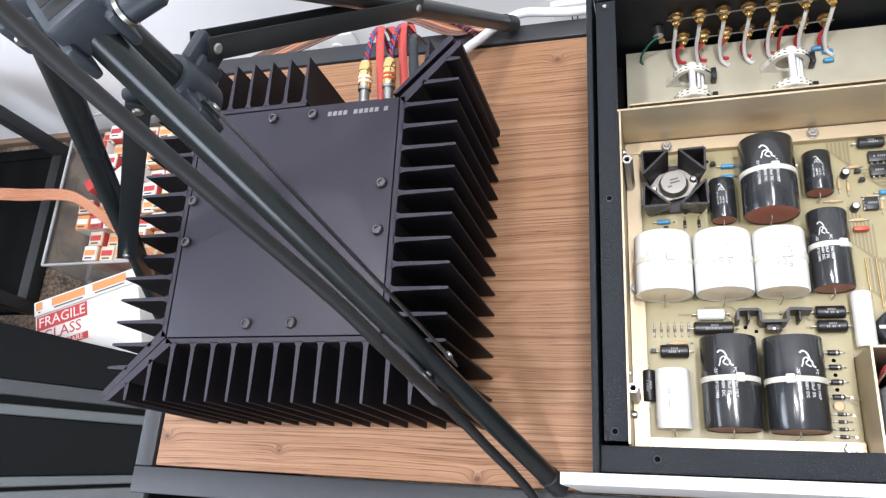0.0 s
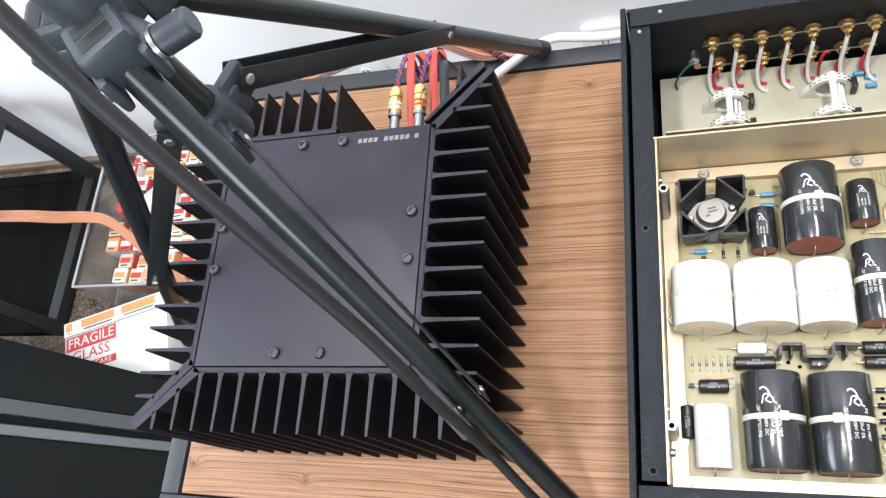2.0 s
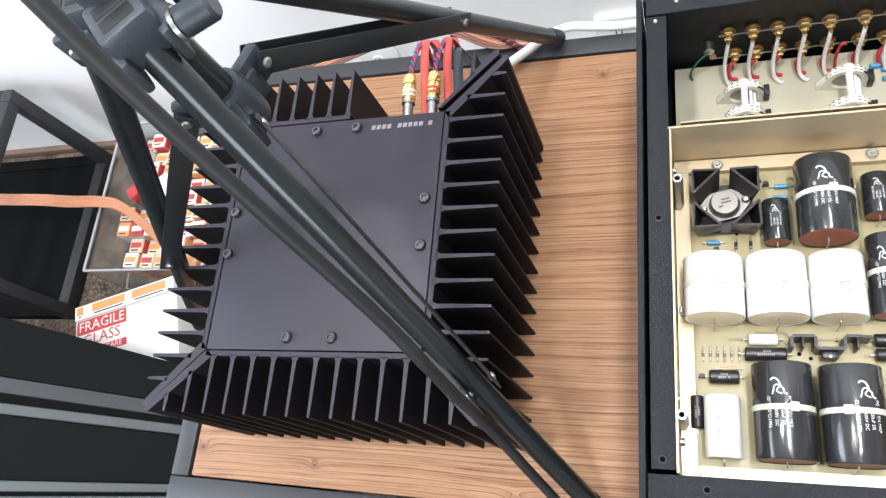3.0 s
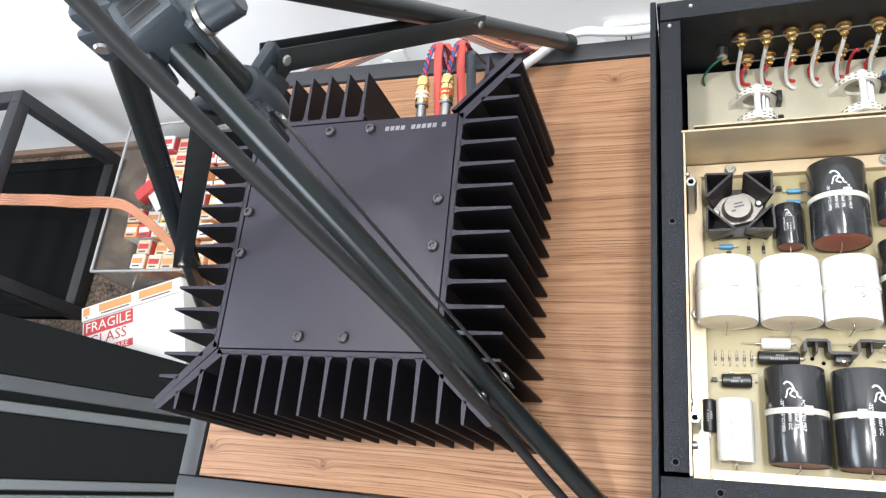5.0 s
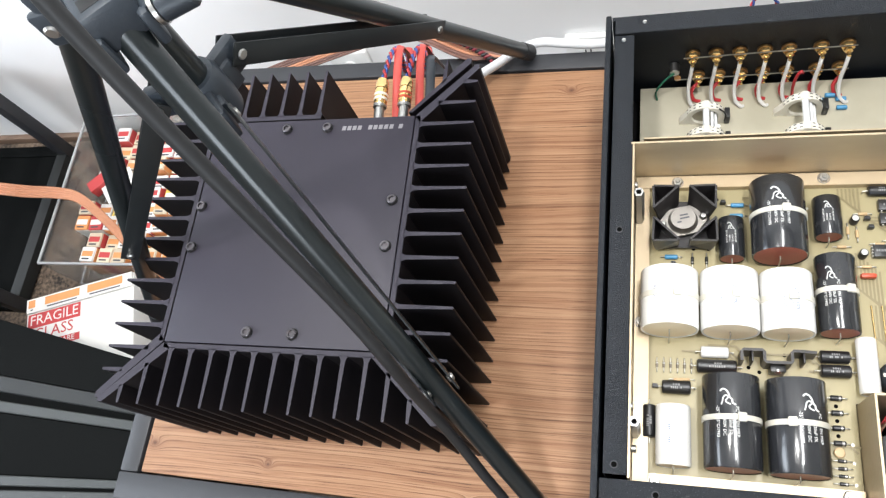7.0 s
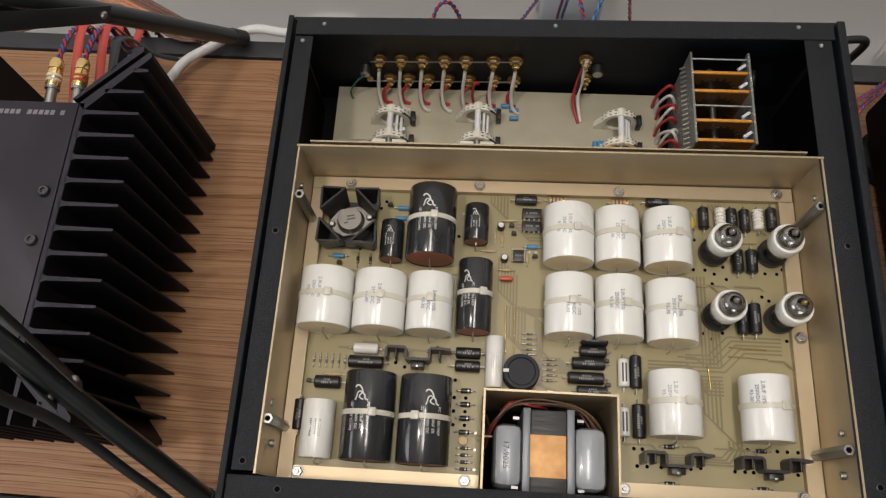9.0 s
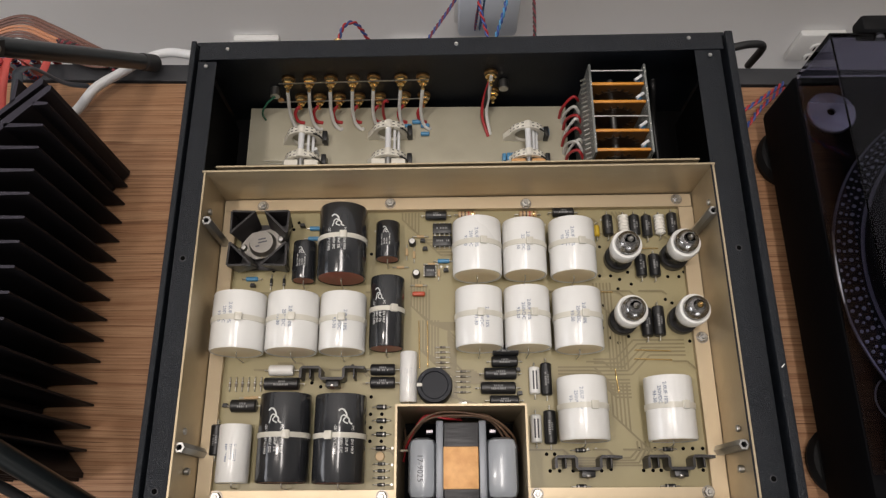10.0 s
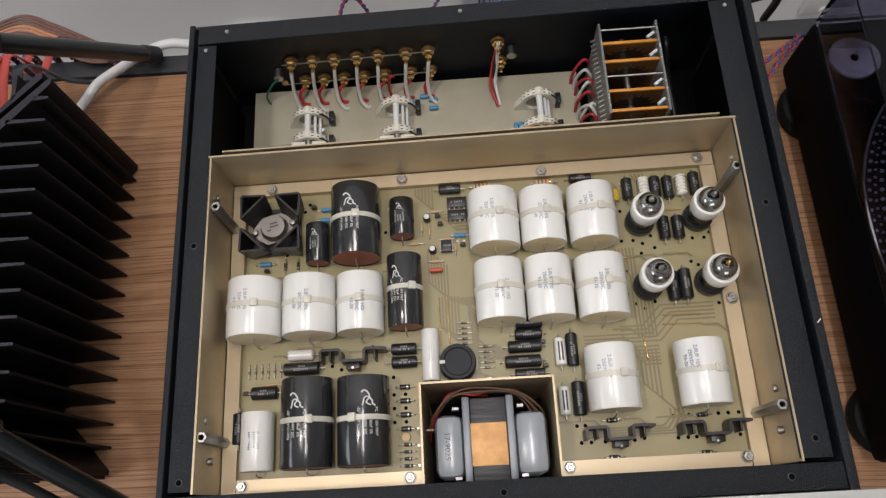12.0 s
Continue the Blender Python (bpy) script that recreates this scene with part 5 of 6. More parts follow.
for x, y in ((0.158, 0.2585), (0.2705, 0.2575), (0.3955, 0.2605), (0.4025, 0.1435), (0.0255, 0.1405), (0.036, 0.0275), (0.1565, 0.0275), (0.269, 0.0285), (0.393, 0.0295), (0.0525, 0.2565)):
    hex_bolt(x, y, BOARD + 0.006)
hex_bolt(0.217, 0.0925, BOARD + 0.0002)
for x, y, s in ((0.0235, 0.2245, 1), (0.0225, 0.0585, 1), (0.4060, 0.2300, -1), (0.4045, 0.0585, -1)):
    z = 0.877
    so = part("hex_standoff", lathe(bmesh.new(), [(0.0021, -0.004), (0.0021, 0), (0.0036, 0), (0.0040, -0.0006), (0.0040, -0.052), (0, -0.052)], 6, Matrix.Translation((x, y, z))), "steel_dull", pre, "tall hexagonal steel standoff")
    part("thread", lathe(bmesh.new(), [(0, -0.003), (0.0021, -0.003)], 10, Matrix.Translation((x, y, z))), "hole", so)
    part("wall_screw", rod((x - s * 0.0035, y + 0.012, z - 0.013), (x - s * 0.0008 + 0, y + 0.012, z - 0.013), 0.0025, 10, 0.0006), "steel", so)
part("wall_screw", rod((0.4085, 0.0435, 0.860), (0.4045, 0.0435, 0.860), 0.0026, 10, 0.0006), "steel", pre)
part("wall_screw", rod((0.0202, 0.044, 0.855), (0.024, 0.044, 0.855), 0.0026, 10, 0.0006), "steel", pre)

# ---- rear compartment ----
RB = 0.7865
part("input_board", box(0.0225, 0.3165, 0.2755, 0.3745, RB - 0.0016, RB, 0.0002), "board_grey", pre, "grey-green input circuit board")


def phono_jack(x, z):
    y = 0.3782 + 0.0149 * x
    m = Matrix.Translation((x, y, z)) @ Matrix.Rotation(radians(90), 4, "X")
    j = part("phono_jack", lathe(bmesh.new(), [(0.0060, 0.0), (0.0060, 0.0014), (0.0055, 0.0018), (0.0046, 0.0018)], 24, m), "bronze", pre, "gold-plated phono jack")
    part("nut", lathe(bmesh.new(), [(0.0054, 0.0018), (0.0054, 0.0050), (0.0048, 0.0056), (0.0036, 0.0056), (0.0034, 0.0085), (0.0016, 0.0090), (0.0015, 0.0135), (0, 0.0138)], 6, m), "brass", j)
    return j


top_row, low_row = (0.0655, 0.0842, 0.1030, 0.1225, 0.1410, 0.1650, 0.1845), (0.0715, 0.0885, 0.1065, 0.1245, 0.1435, 0.1665, 0.1845)
for k, x in enumerate(top_row):
    j = phono_jack(x, 0.8285)
    part("signal_wire", tube([(x, 0.369, 0.828), (x - 0.001, 0.3655, 0.820), (x - 0.0025, 0.361, 0.804), (x - 0.001, 0.355, 0.792), (x + 0.0035, 0.351, 0.788), (x + 0.006, 0.352, RB)], 0.0016, 8), "wire_white", j)
for k, x in enumerate(low_row):
    j = phono_jack(x, 0.7985)
    part("signal_wire", tube([(x, 0.3695, 0.798), (x - 0.003, 0.3665, 0.799), (x - 0.0055, 0.363, 0.795), (x - 0.0035, 0.359, 0.789), (x + 0.002, 0.3585, RB)], 0.0016, 8), "wire_red", j)
part("bus_wire", rod((0.058, 0.3715, 0.8325), (0.190, 0.3735, 0.8345), 0.0006, 6), "solder", pre)
part("bus_wire", rod((0.052, 0.3715, 0.8020), (0.190, 0.3735, 0.8035), 0.0006, 6), "solder", pre)
part("loose_wire", tube([(0.1485, 0.360, RB), (0.1475, 0.3615, 0.799), (0.1485, 0.3625, 0.812), (0.1510, 0.3635, 0.8165), (0.1525, 0.364, 0.814)], 0.0013, 8), "wire_red", pre)
part("ground_terminal", rod((0.051, 0.379, 0.814), (0.051, 0.370, 0.814), 0.0046, 12, 0.0006), "steel", pre, "steel ground terminal")
part("ground_wire", tube([(0.051, 0.370, 0.814), (0.043, 0.367, 0.808), (0.036, 0.364, 0.796), (0.037, 0.362, RB)], 0.0009, 6), "wire_green", pre)
part("ground_tag", lathe(bmesh.new(), [(0, 0), (0.0028, 0), (0.0028, 0.0008), (0, 0.0008)], 14, Matrix.Translation((0.054, 0.373, 0.803)) @ Matrix.Rotation(radians(70), 4, "X")), "copper", pre)
j = phono_jack(0.2445, 0.8325)
part("signal_wire", tube([(0.2445, 0.374, 0.838), (0.2435, 0.370, 0.815), (0.242, 0.362, 0.797), (0.2455, 0.345, RB)], 0.0016, 8), "wire_white", j)
part("signal_wire", tube([(0.2435, 0.376, 0.828), (0.2395, 0.370, 0.810), (0.238, 0.360, 0.795), (0.2435, 0.343, RB)], 0.0014, 8), "wire_red", j)
part("signal_wire", tube([(0.2445, 0.3755, 0.826), (0.242, 0.37, 0.812), (0.2405, 0.366, 0.80)], 0.0024, 8), "wire_black", j)
phono_jack(0.2475, 0.8035)
part("ground_terminal", rod((0.2565, 0.382, 0.819), (0.2565, 0.373, 0.819), 0.0046, 12, 0.0006), "steel", pre, "steel ground terminal")
for a, b, c in (((0.310, 0.362), (0.327, 0.366), "wire_red"), ((0.312, 0.356), (0.326, 0.352), "wire_white"), ((0.313, 0.350), (0.328, 0.340), "wire_red"), ((0.311, 0.333), (0.327, 0.332), "wire_red"),
                ((0.312, 0.338), (0.326, 0.345), "wire_white"), ((0.312, 0.325), (0.3265, 0.312), "wire_white"), ((0.313, 0.315), (0.3265, 0.306), "wire_red"), ((0.314, 0.32), (0.3275, 0.322), "wire_white")):
    part("board_wire", tube([(a[0], a[1], RB), (a[0] + 0.001, a[1] + 0.002, RB + 0.014), ((a[0] + b[0]) / 2, (a[1] + b[1]) / 2 + 0.002, RB + 0.03), (b[0], b[1], RB + 0.02)], 0.0014, 8), c, pre)


def rotary_switch(x, y0, y1, copper_face=False):
    """Two cream ceramic wafers standing across the spindle, tied by spacer rods, on feet; a bracket closes the front."""
    z = RB + 0.0115
    s = part("rotary_switch", rod((x, y0 - 0.003, z + 0.0125), (x, y1 + 0.004, z + 0.0125), 0.0027, 14, 0.0006), "white_tube", pre, "rotary switch with cream ceramic wafers")
    for dx, dz in ((0.0052, 0.006), (0.0085, 0.001)):
        part("spacer_rod", rod((x + dx, y0, z + dz), (x + dx, y1, z + dz), 0.0014, 10), "white_tube", s)
    for y in (y0, y1):
        m = Matrix.Translation((x, y, z)) @ Matrix.Rotation(radians(90), 4, "X")
        w = part("wafer", lathe(bmesh.new(), [(0.0108, -0.0028), (0.0148, -0.0028), (0.0152, -0.0022), (0.0152, -0.0003), (0.0148, 0.0), (0.0152, 0.0003), (0.0152, 0.0026), (0.0148, 0.0032), (0.0108, 0.0032), (0.0108, -0.0028)], 40, m), "ceramic", s)
        part("rotor", lathe(bmesh.new(), [(0.0020, -0.0006), (0.0107, -0.0006), (0.0107, 0.0006), (0.0020, 0.0006)], 28, m), "board_grey", w)
        part("boss", lathe(bmesh.new(), [(0, -0.0034), (0.0036, -0.0034), (0.0040, -0.0028), (0.0040, 0.0034), (0.0034, 0.0040), (0, 0.0040)], 16, Matrix.Translation((x, y, z + 0.0125)) @ Matrix.Rotation(radians(90), 4, "X")), "ceramic", w)
        for row in (-0.0015, 0.0016):
            for k in range(9):
                a = radians(18 + 18 * k)
                part("slot", box(0.01515, 0.01530, -0.0011, 0.0011, row - 0.0004, row + 0.0004, 0, m @ Matrix.Rotation(a, 4, "Z")), "wire_black", w)
        for sgn in (-1, 1):
            part("wafer_foot", prism([(x + sgn * 0.0105, RB), (x + sgn * 0.0205, RB), (x + sgn * 0.0205, RB + 0.0030), (x + sgn * 0.0150, z + 0.0010), (x + sgn * 0.0125, z + 0.0010)], -0.0026, 0.0030, 0, Matrix.Translation((0, y, 0)) @ Matrix(((1, 0, 0, 0), (0, 0, 1, 0), (0, 1, 0, 0), (0, 0, 0, 1)))), "ceramic", s)
        part("side_clip", box(x + 0.0160, x + 0.0205, y - 0.004, y + 0.006, RB + 0.001, RB + 0.012, 0.0008), "res_black", s)
        part("spring_clip", tube([m @ Vector((0.0170 * math.cos(q), 0.0170 * math.sin(q), 0.0040)) for q in (-0.3, 0.1, 0.5, 0.9)], 0.0007, 6), "wire_black", s)
    part("bracket", box(x - 0.0150, x + 0.0150, y0 - 0.0120, y0 - 0.0035, z - 0.002, z + 0.0085, 0.0006), "copper" if copper_face else "ceramic", s)
    part("bracket_base", box(x - 0.0165, x + 0.0165, y0 - 0.0130, y0 - 0.0032, RB, z - 0.0022, 0.0005), "res_black", s)
    part("spindle", rod((x, y0 - 0.0150, z + 0.0095), (x, y0 - 0.002, z + 0.0100), 0.0025, 12, 0.0005), "steel_dull", s)
    part("clip", box(x - 0.0028, x + 0.0028, y0 - 0.0128, y0 - 0.0030, z + 0.0086, z + 0.0096), "res_black", s)


rotary_switch(0.0765, 0.3145, 0.338)
rotary_switch(0.1535, 0.3150, 0.343)
rotary_switch(0.2775, 0.3140, 0.341, True)
for x, y in ((0.169, 0.353), (0.1855, 0.3535), (0.1855, 0.345), (0.1775, 0.3575), (0.261, 0.3175), (0.2645, 0.3175), (0.268, 0.3175), (0.288, 0.3425), (0.2925, 0.3425), (0.297, 0.342), (0.257, 0.317)):
    b = rod((x - 0.004, y, RB + 0.0025), (x + 0.004, y, RB + 0.0025), 0.002, 12, 0.0005) if x < 0.2 else box(x - 0.0017, x + 0.0017, y - 0.003, y + 0.004, RB + 0.001, RB + 0.010, 0.0006)
    part("blue_resistor", b, "blue", pre, "small blue resistor")
for k, (x0, x1, y) in enumerate(((0.04, 0.066, 0.3165), (0.044, 0.068, 0.3135), (0.0425, 0.07, 0.311), (0.028, 0.06, 0.300))):
    part("bus_wire", rod((x0, y, RB + 0.006), (x1, y, RB + 0.006), 0.0005, 6), "solder", pre)
part("switch_post", rod((0.087, 0.3255, RB), (0.087, 0.3255, RB + 0.012), 0.0018, 10), "white_tube", pre)

# stepped attenuator: two perforated rails with orange wafers between
at = part("stepped_attenuator", box(0.3245, 0.3262, 0.288, 0.3705, RB - 0.006, 0.8605), "perf", pre, "stack of orange switch wafers between perforated rails")
part("rail", box(0.3705, 0.3722, 0.288, 0.3705, RB - 0.006, 0.8605), "perf", at)
for y in (0.292, 0.3095, 0.3365, 0.3535):
    w = part("wafer", box(0.3263, 0.3704, y - 0.0009, y + 0.0009, RB - 0.004, 0.8558), "attn_plate_shaded", at, "orange phenolic wafer")
    # only the top edge keeps the unshaded orange
    part("wafer_edge", box(0.3263, 0.3704, y - 0.0012, y + 0.0012, 0.8558, 0.8578, 0.0003), "attn", w)
    part("wafer_face", lathe(bmesh.new(), [(0.004, 0), (0.0165, 0), (0.0165, 0.0006), (0.004, 0.0006)], 28, Matrix.Translation((0.3484, y - 0.0011, 0.832)) @ Matrix.Rotation(radians(90), 4, "X")), "attn_face", w)
    for k in range(20):
        a = 2 * math.pi * k / 20
        part("contact", box(-0.0007, 0.0007, 0.0155, 0.0198, 0, 0.0008, 0, Matrix.Translation((0.3484, y - 0.0011, 0.832)) @ Matrix.Rotation(radians(90), 4, "X") @ Matrix.Rotation(a, 4, "Z")), "attn_face", w)
    for k in range(7):
        part("resistor", rod((0.3635, y + 0.004, 0.856 - 0.008 * k), (0.3695, y + 0.0085, 0.856 - 0.008 * k), 0.0013, 8), "blue" if k % 2 else "white_tube", w)
part("shaft", rod((0.3484, 0.275, 0.832), (0.3484, 0.372, 0.832), 0.003, 12), "steel_dull", at)
for y in (0.3225, 0.366):
    part("spacer_rod", rod((0.3255, y, 0.8575), (0.3715, y, 0.8575), 0.0009, 8), "steel", at)
for k in range(18):
    part("solder_lug", rod((0.3245, 0.291 + 0.0044 * k, 0.846), (0.3205, 0.2905 + 0.0044 * k, 0.843), 0.0008, 6), "solder", at)
part("mains_cable", tube([(0.392, 0.384, 0.815), (0.392, 0.375, 0.812), (0.396, 0.36, 0.79), (0.400, 0.33, 0.778), (0.402, 0.285, 0.775)], 0.0026, 8), "wire_black", pre)

# leads at the case's back
for x, strands, up in ((0.110, ("wire_red", "wire_blue"), 0.02), (0.2425, ("wire_blue", "wire_red"), 0.03), (0.2485, ("blue", "wire_blue"), 0.03)):
    s = thing("phono_lead", (x, YB, 0.84), "twisted coloured phono lead plugged into the case's back", "cable", "phono leads")
    part("plug", rod((x, YB, 0.838), (x, YB + 0.022, 0.842), 0.0036, 14, 0.0008), "brass", s)
    for k, c in enumerate(strands):
        if x < 0.2:
            line = [(x, YB + 0.020, 0.842), (x + 0.006, YB + 0.030, 0.850), (x + 0.016, YB + 0.034, 0.848), (x + 0.026, YB + 0.030, 0.826), (x + 0.032, YB + 0.03, 0.79)]
        else:
            line = [(x, YB + 0.020, 0.842), (x + 0.001 + (x - 0.2455) * 3, YB + 0.055, 0.855), (x + 0.003 * k, YB + 0.10, 0.83), (x + 0.002, YB + 0.17, 0.72), (x, YB + 0.21, 0.60)]
        part("strand", twisted(line, 0.0010, 0.011, math.pi * k), c, s)
for x0, x1, c in ((0.175, 0.235, ("wire_maroon", "wire_blue")), (0.289, 0.292, ("wire_maroon", "wire_black"))):
    s = thing("twisted_lead", (x0, 0.45, 0.8), "red and black twisted lead hanging behind the case", "cable", "twisted leads")
    for k, c1 in enumerate(c):
        part("strand", twisted([(x0, YB + 0.03, 0.80), ((x0 + x1) / 2, YB + 0.08, 0.80), (x1, YB + 0.13, 0.80), (x1 + 0.02, YB + 0.19, 0.72)], 0.0010, 0.010, math.pi * k), c1, s)

# ---- the stand that straddles the amplifier ----
SX, SY = -0.207, 0.190
stand = thing("light_stand", (SX, SY, DESK), "black three-legged stand with braces straddling the amplifier", "stand")
part("column", rod((SX, SY, 1.058), (SX, SY, 1.42), 0.0095, 24, 0.001), "stand", stand, "black tubular centre column")
low = part("lower_collar", lathe(bmesh.new(), [(0.0095, -0.020), (0.0135, -0.019), (0.0145, -0.008), (0.0145, 0.010), (0.0125, 0.014), (0.0095, 0.014)], 28, Matrix.Translation((SX, SY, 1.078))), "plastic", stand, "dark plastic brace collar")
hub = part("leg_hub", lathe(bmesh.new(), [(0.0095, -0.014), (0.0140, -0.012), (0.0155, 0.0), (0.0150, 0.020), (0.0125, 0.028), (0.0095, 0.030)], 28, Matrix.Translation((SX, SY, 1.172))), "plastic", stand, "dark plastic leg hub")
KA, KB = Vector((-0.1735, 0.1735, 1.163)), Vector((-0.1545, 0.1815, 1.165))
knob = part("clamp_knob", lathe(bmesh.new(), [(0.0060, 0), (0.0074, 0.001), (0.0074, 0.016), (0.0062, 0.0175), (0, 0.0175)], 11, frame_to(KA, KB)[0]), "plastic", hub, "ribbed clamping knob")
part("knob_washer", rod(KA - (KB - KA).normalized() * 0.0018, KA + (KB - KA).normalized() * 0.0004, 0.0080, 24), "steel", knob)
part("knob_boss", rod(Vector((SX, SY, 1.166)), KA - (KB - KA).normalized() * 0.0018, 0.0068, 16, 0.001), "plastic", hub)


def axes(p, a, b, c):
    """A pose at p whose axes are a, b and c."""
    return Matrix(((a.x, b.x, c.x, p.x), (a.y, b.y, c.y, p.y), (a.z, b.z, c.z, p.z), (0, 0, 0, 1)))


UP = Vector((0, 0, 1))
for top, mid, foot in (((-0.1930, 0.1675, 1.162), (-0.0980, 0.0650, 0.9225), (-0.0415, -0.0015, 0.7565)),
                       ((-0.1985, 0.2085, 1.162), (-0.1355, 0.344, 0.931), (-0.0890, 0.4455, 0.7565)),
                       ((-0.2295, 0.1845, 1.162), (-0.357, 0.160, 0.925), (-0.4445, 0.150, 0.7565))):
    t, md, f = Vector(top), Vector(mid), Vector(foot)
    d = (f - t).normalized()
    leg = part("leg", rod(t - d * 0.004, f, 0.0078, 28, 0.001), "stand", stand, "glossy black tubular leg")
    part("foot_cap", rod(f - d * 0.022, f + d * 0.0012, 0.0086, 20, 0.0015), "rubber", leg)
    rad = Vector((md.x - SX, md.y - SY, 0)).normalized()
    side = rad.cross(UP).normalized()
    part("leg_socket", box(-0.019, 0.0085, -0.0130, 0.0130, -0.010, 0.014, 0.0035, axes(t + UP * 0.003, rad, side, UP)), "plastic", hub)
    # thin dark plates paint the shade of recessed pockets on the flat top
    for u0, u1 in ((-0.0125, -0.0050), (-0.0032, 0.0045)):
        part("socket_pocket", box(u0, u1, -0.0082, 0.0082, 0.0139, 0.0143, 0.0001, axes(t + UP * 0.003, rad, side, UP)), "rubber", hub)
    for s in (-1, 1):
        part("socket_cheek", box(-0.008, 0.0125, -0.0026, 0.0026, -0.0105, 0.010, 0.002, axes(t + side * s * 0.0116 - UP * 0.004, rad, side, UP)), "plastic", hub)
        c = t + side * s * 0.0138 - UP * 0.004 + rad * 0.006
        part("bolt", rod(c, c + side * s * 0.0022, 0.0040, 18, 0.0012), "steel", hub)
        part("rivet", rod(md + side * s * 0.0070, md + side * s * 0.0112, 0.0030, 14, 0.0009), "steel", leg)
    c0 = Vector((SX, SY, 1.079)) + rad * 0.0278
    part("collar_lug", box(-0.020, 0.0045, -0.0036, 0.0036, -0.013, 0.010, 0.0022, axes(c0, rad, side, UP)), "plastic", low)
    part("collar_cheek", box(-0.020, -0.0065, -0.0062, 0.0062, -0.016, 0.004, 0.0022, axes(c0, rad, side, UP)), "plastic", low)
    for s in (-1, 1):
        c = c0 + side * s * 0.0066
        part("collar_rivet", rod(c, c + side * s * 0.0024, 0.0032, 14, 0.0008), "steel", low)
        a, b = c0 + side * s * 0.0070, md + side * s * 0.0090
        dd = (b - a).normalized()
        part("brace", box(-0.006, (b - a).length + 0.007, -0.0007, 0.0007, -0.0068, 0.0068, 0.0005, axes(a, dd, side, dd.cross(side).normalized())), "stand_flat", stand, "flat black steel brace strip")
single("black_cable", tube([(-0.215, 0.19, 1.40), (-0.183, 0.152, 1.30), (-0.156, 0.118, 1.215), (-0.131, 0.092, 1.135), (-0.110, 0.0705, 1.065), (-0.099, 0.056, 1.02), (-0.098, 0.050, 0.975), (-0.098, 0.046, 0.93), (-0.090, 0.034, 0.885), (-0.080, 0.0195, 0.845), (-0.069, 0.004, 0.800), (-0.060, -0.013, 0.764), (-0.058, -0.035, 0.753), (-0.06, -0.06, 0.70)], 0.0036, 10),
       "rubber", "thick black cable hanging down beside the stand's leg", "cable")
single("white_cable", tube([(-0.21, 0.352, 0.7515), (-0.18, 0.372, 0.7515), (-0.157, 0.392, 0.758), (-0.14, 0.412, 0.764), (-0.118, 0.431, 0.762), (-0.100, 0.452, 0.754), (-0.078, 0.461, 0.752), (-0.055, 0.458, 0.752), (-0.02, 0.456, 0.75), (0.04, 0.47, 0.735), (0.09, 0.50, 0.68)], 0.0047, 14, 12),
       "white_tube", "thick white mains cable at the desk's rear edge", "cable")

# flat copper ribbon leads over the rear rail
rib = thing("ribbon_cable", (-0.2, 0.48, DESK), "flat copper-brown ribbon speaker cable over the rear rail", "cable")
for k in range(7):
    off = (k - 3) * 0.0042
    part("conductor", tube([(-0.115 + off * 0.4, 0.446, 0.752), (-0.150 + off * 0.5, 0.452 + off * 0.7, 0.757), (-0.200, 0.478 + off, 0.758), (-0.240, 0.498 + off, 0.748), (-0.30, 0.505 + off, 0.72), (-0.42, 0.52 + off, 0.66), (-0.60, 0.55 + off, 0.56)], 0.0019, 7, 8, None, 0.7, (0.0, 0.25, 0.97)), "ribbon" if k in (2, 3) else "brown_print", rib)
for x0, c in ((-0.165, ("wire_black", "wire_maroon")),):
    t = thing("twisted_lead", (x0, 0.46, 0.76), "dark braided lead lying over the rear rail", "cable", "twisted leads")
    for k, c1 in enumerate(c):
        part("strand", twisted([(-0.125, 0.435, 0.762), (-0.15, 0.452, 0.764), (-0.185, 0.468, 0.762), (-0.22, 0.50, 0.70), (-0.23, 0.54, 0.55)], 0.0018, 0.008, math.pi * k), c1, t)

# ---- the turntable under its smoked cover ----
TX, TY, PZ = 0.508, 0.022, 0.836
tt = thing("turntable", (0.72, 0.2, DESK), "black turntable under a smoked acrylic dust cover", "turntable")
part("plinth", box(TX, TX + 0.45, TY, 0.376, DESK + 0.018, PZ, 0.006), "tt_black", tt, "black plinth")
for x in (TX + 0.022, TX + 0.43):
    for y in (0.055, 0.335):
        part("foot", lathe(bmesh.new(), [(0.022, 0), (0.029, 0.002), (0.031, 0.010), (0.028, 0.016), (0.020, 0.0185), (0, 0.0185)], 30, Matrix.Translation((x + 0.003, y, DESK))), "tt_matt", tt, "round black damping foot")
PX, PY, PR = 0.669, 0.188, 0.160
platter = part("platter", lathe(bmesh.new(), [(0, 0.012), (PR - 0.022, 0.012), (PR - 0.020, 0.0135), (PR - 0.0175, 0.0135), (PR - 0.001, 0.007), (PR, 0.005), (PR, 0.0)], 96, Matrix.Translation((PX, PY, PZ + 0.0005))), "tt_matt", tt, "black platter with rows of bright strobe dots")
part("rim", lathe(bmesh.new(), [(PR - 0.0012, 0.0068), (PR + 0.0006, 0.0062), (PR + 0.0006, 0.0045), (PR - 0.001, 0.004)], 96, Matrix.Translation((PX, PY, PZ + 0.0005))), "rim_dull", platter)
part("inner_rim", lathe(bmesh.new(), [(PR - 0.0205, 0.0138), (PR - 0.0188, 0.0145), (PR - 0.0175, 0.0137)], 96, Matrix.Translation((PX, PY, PZ + 0.0005))), "rim_dull", platter)
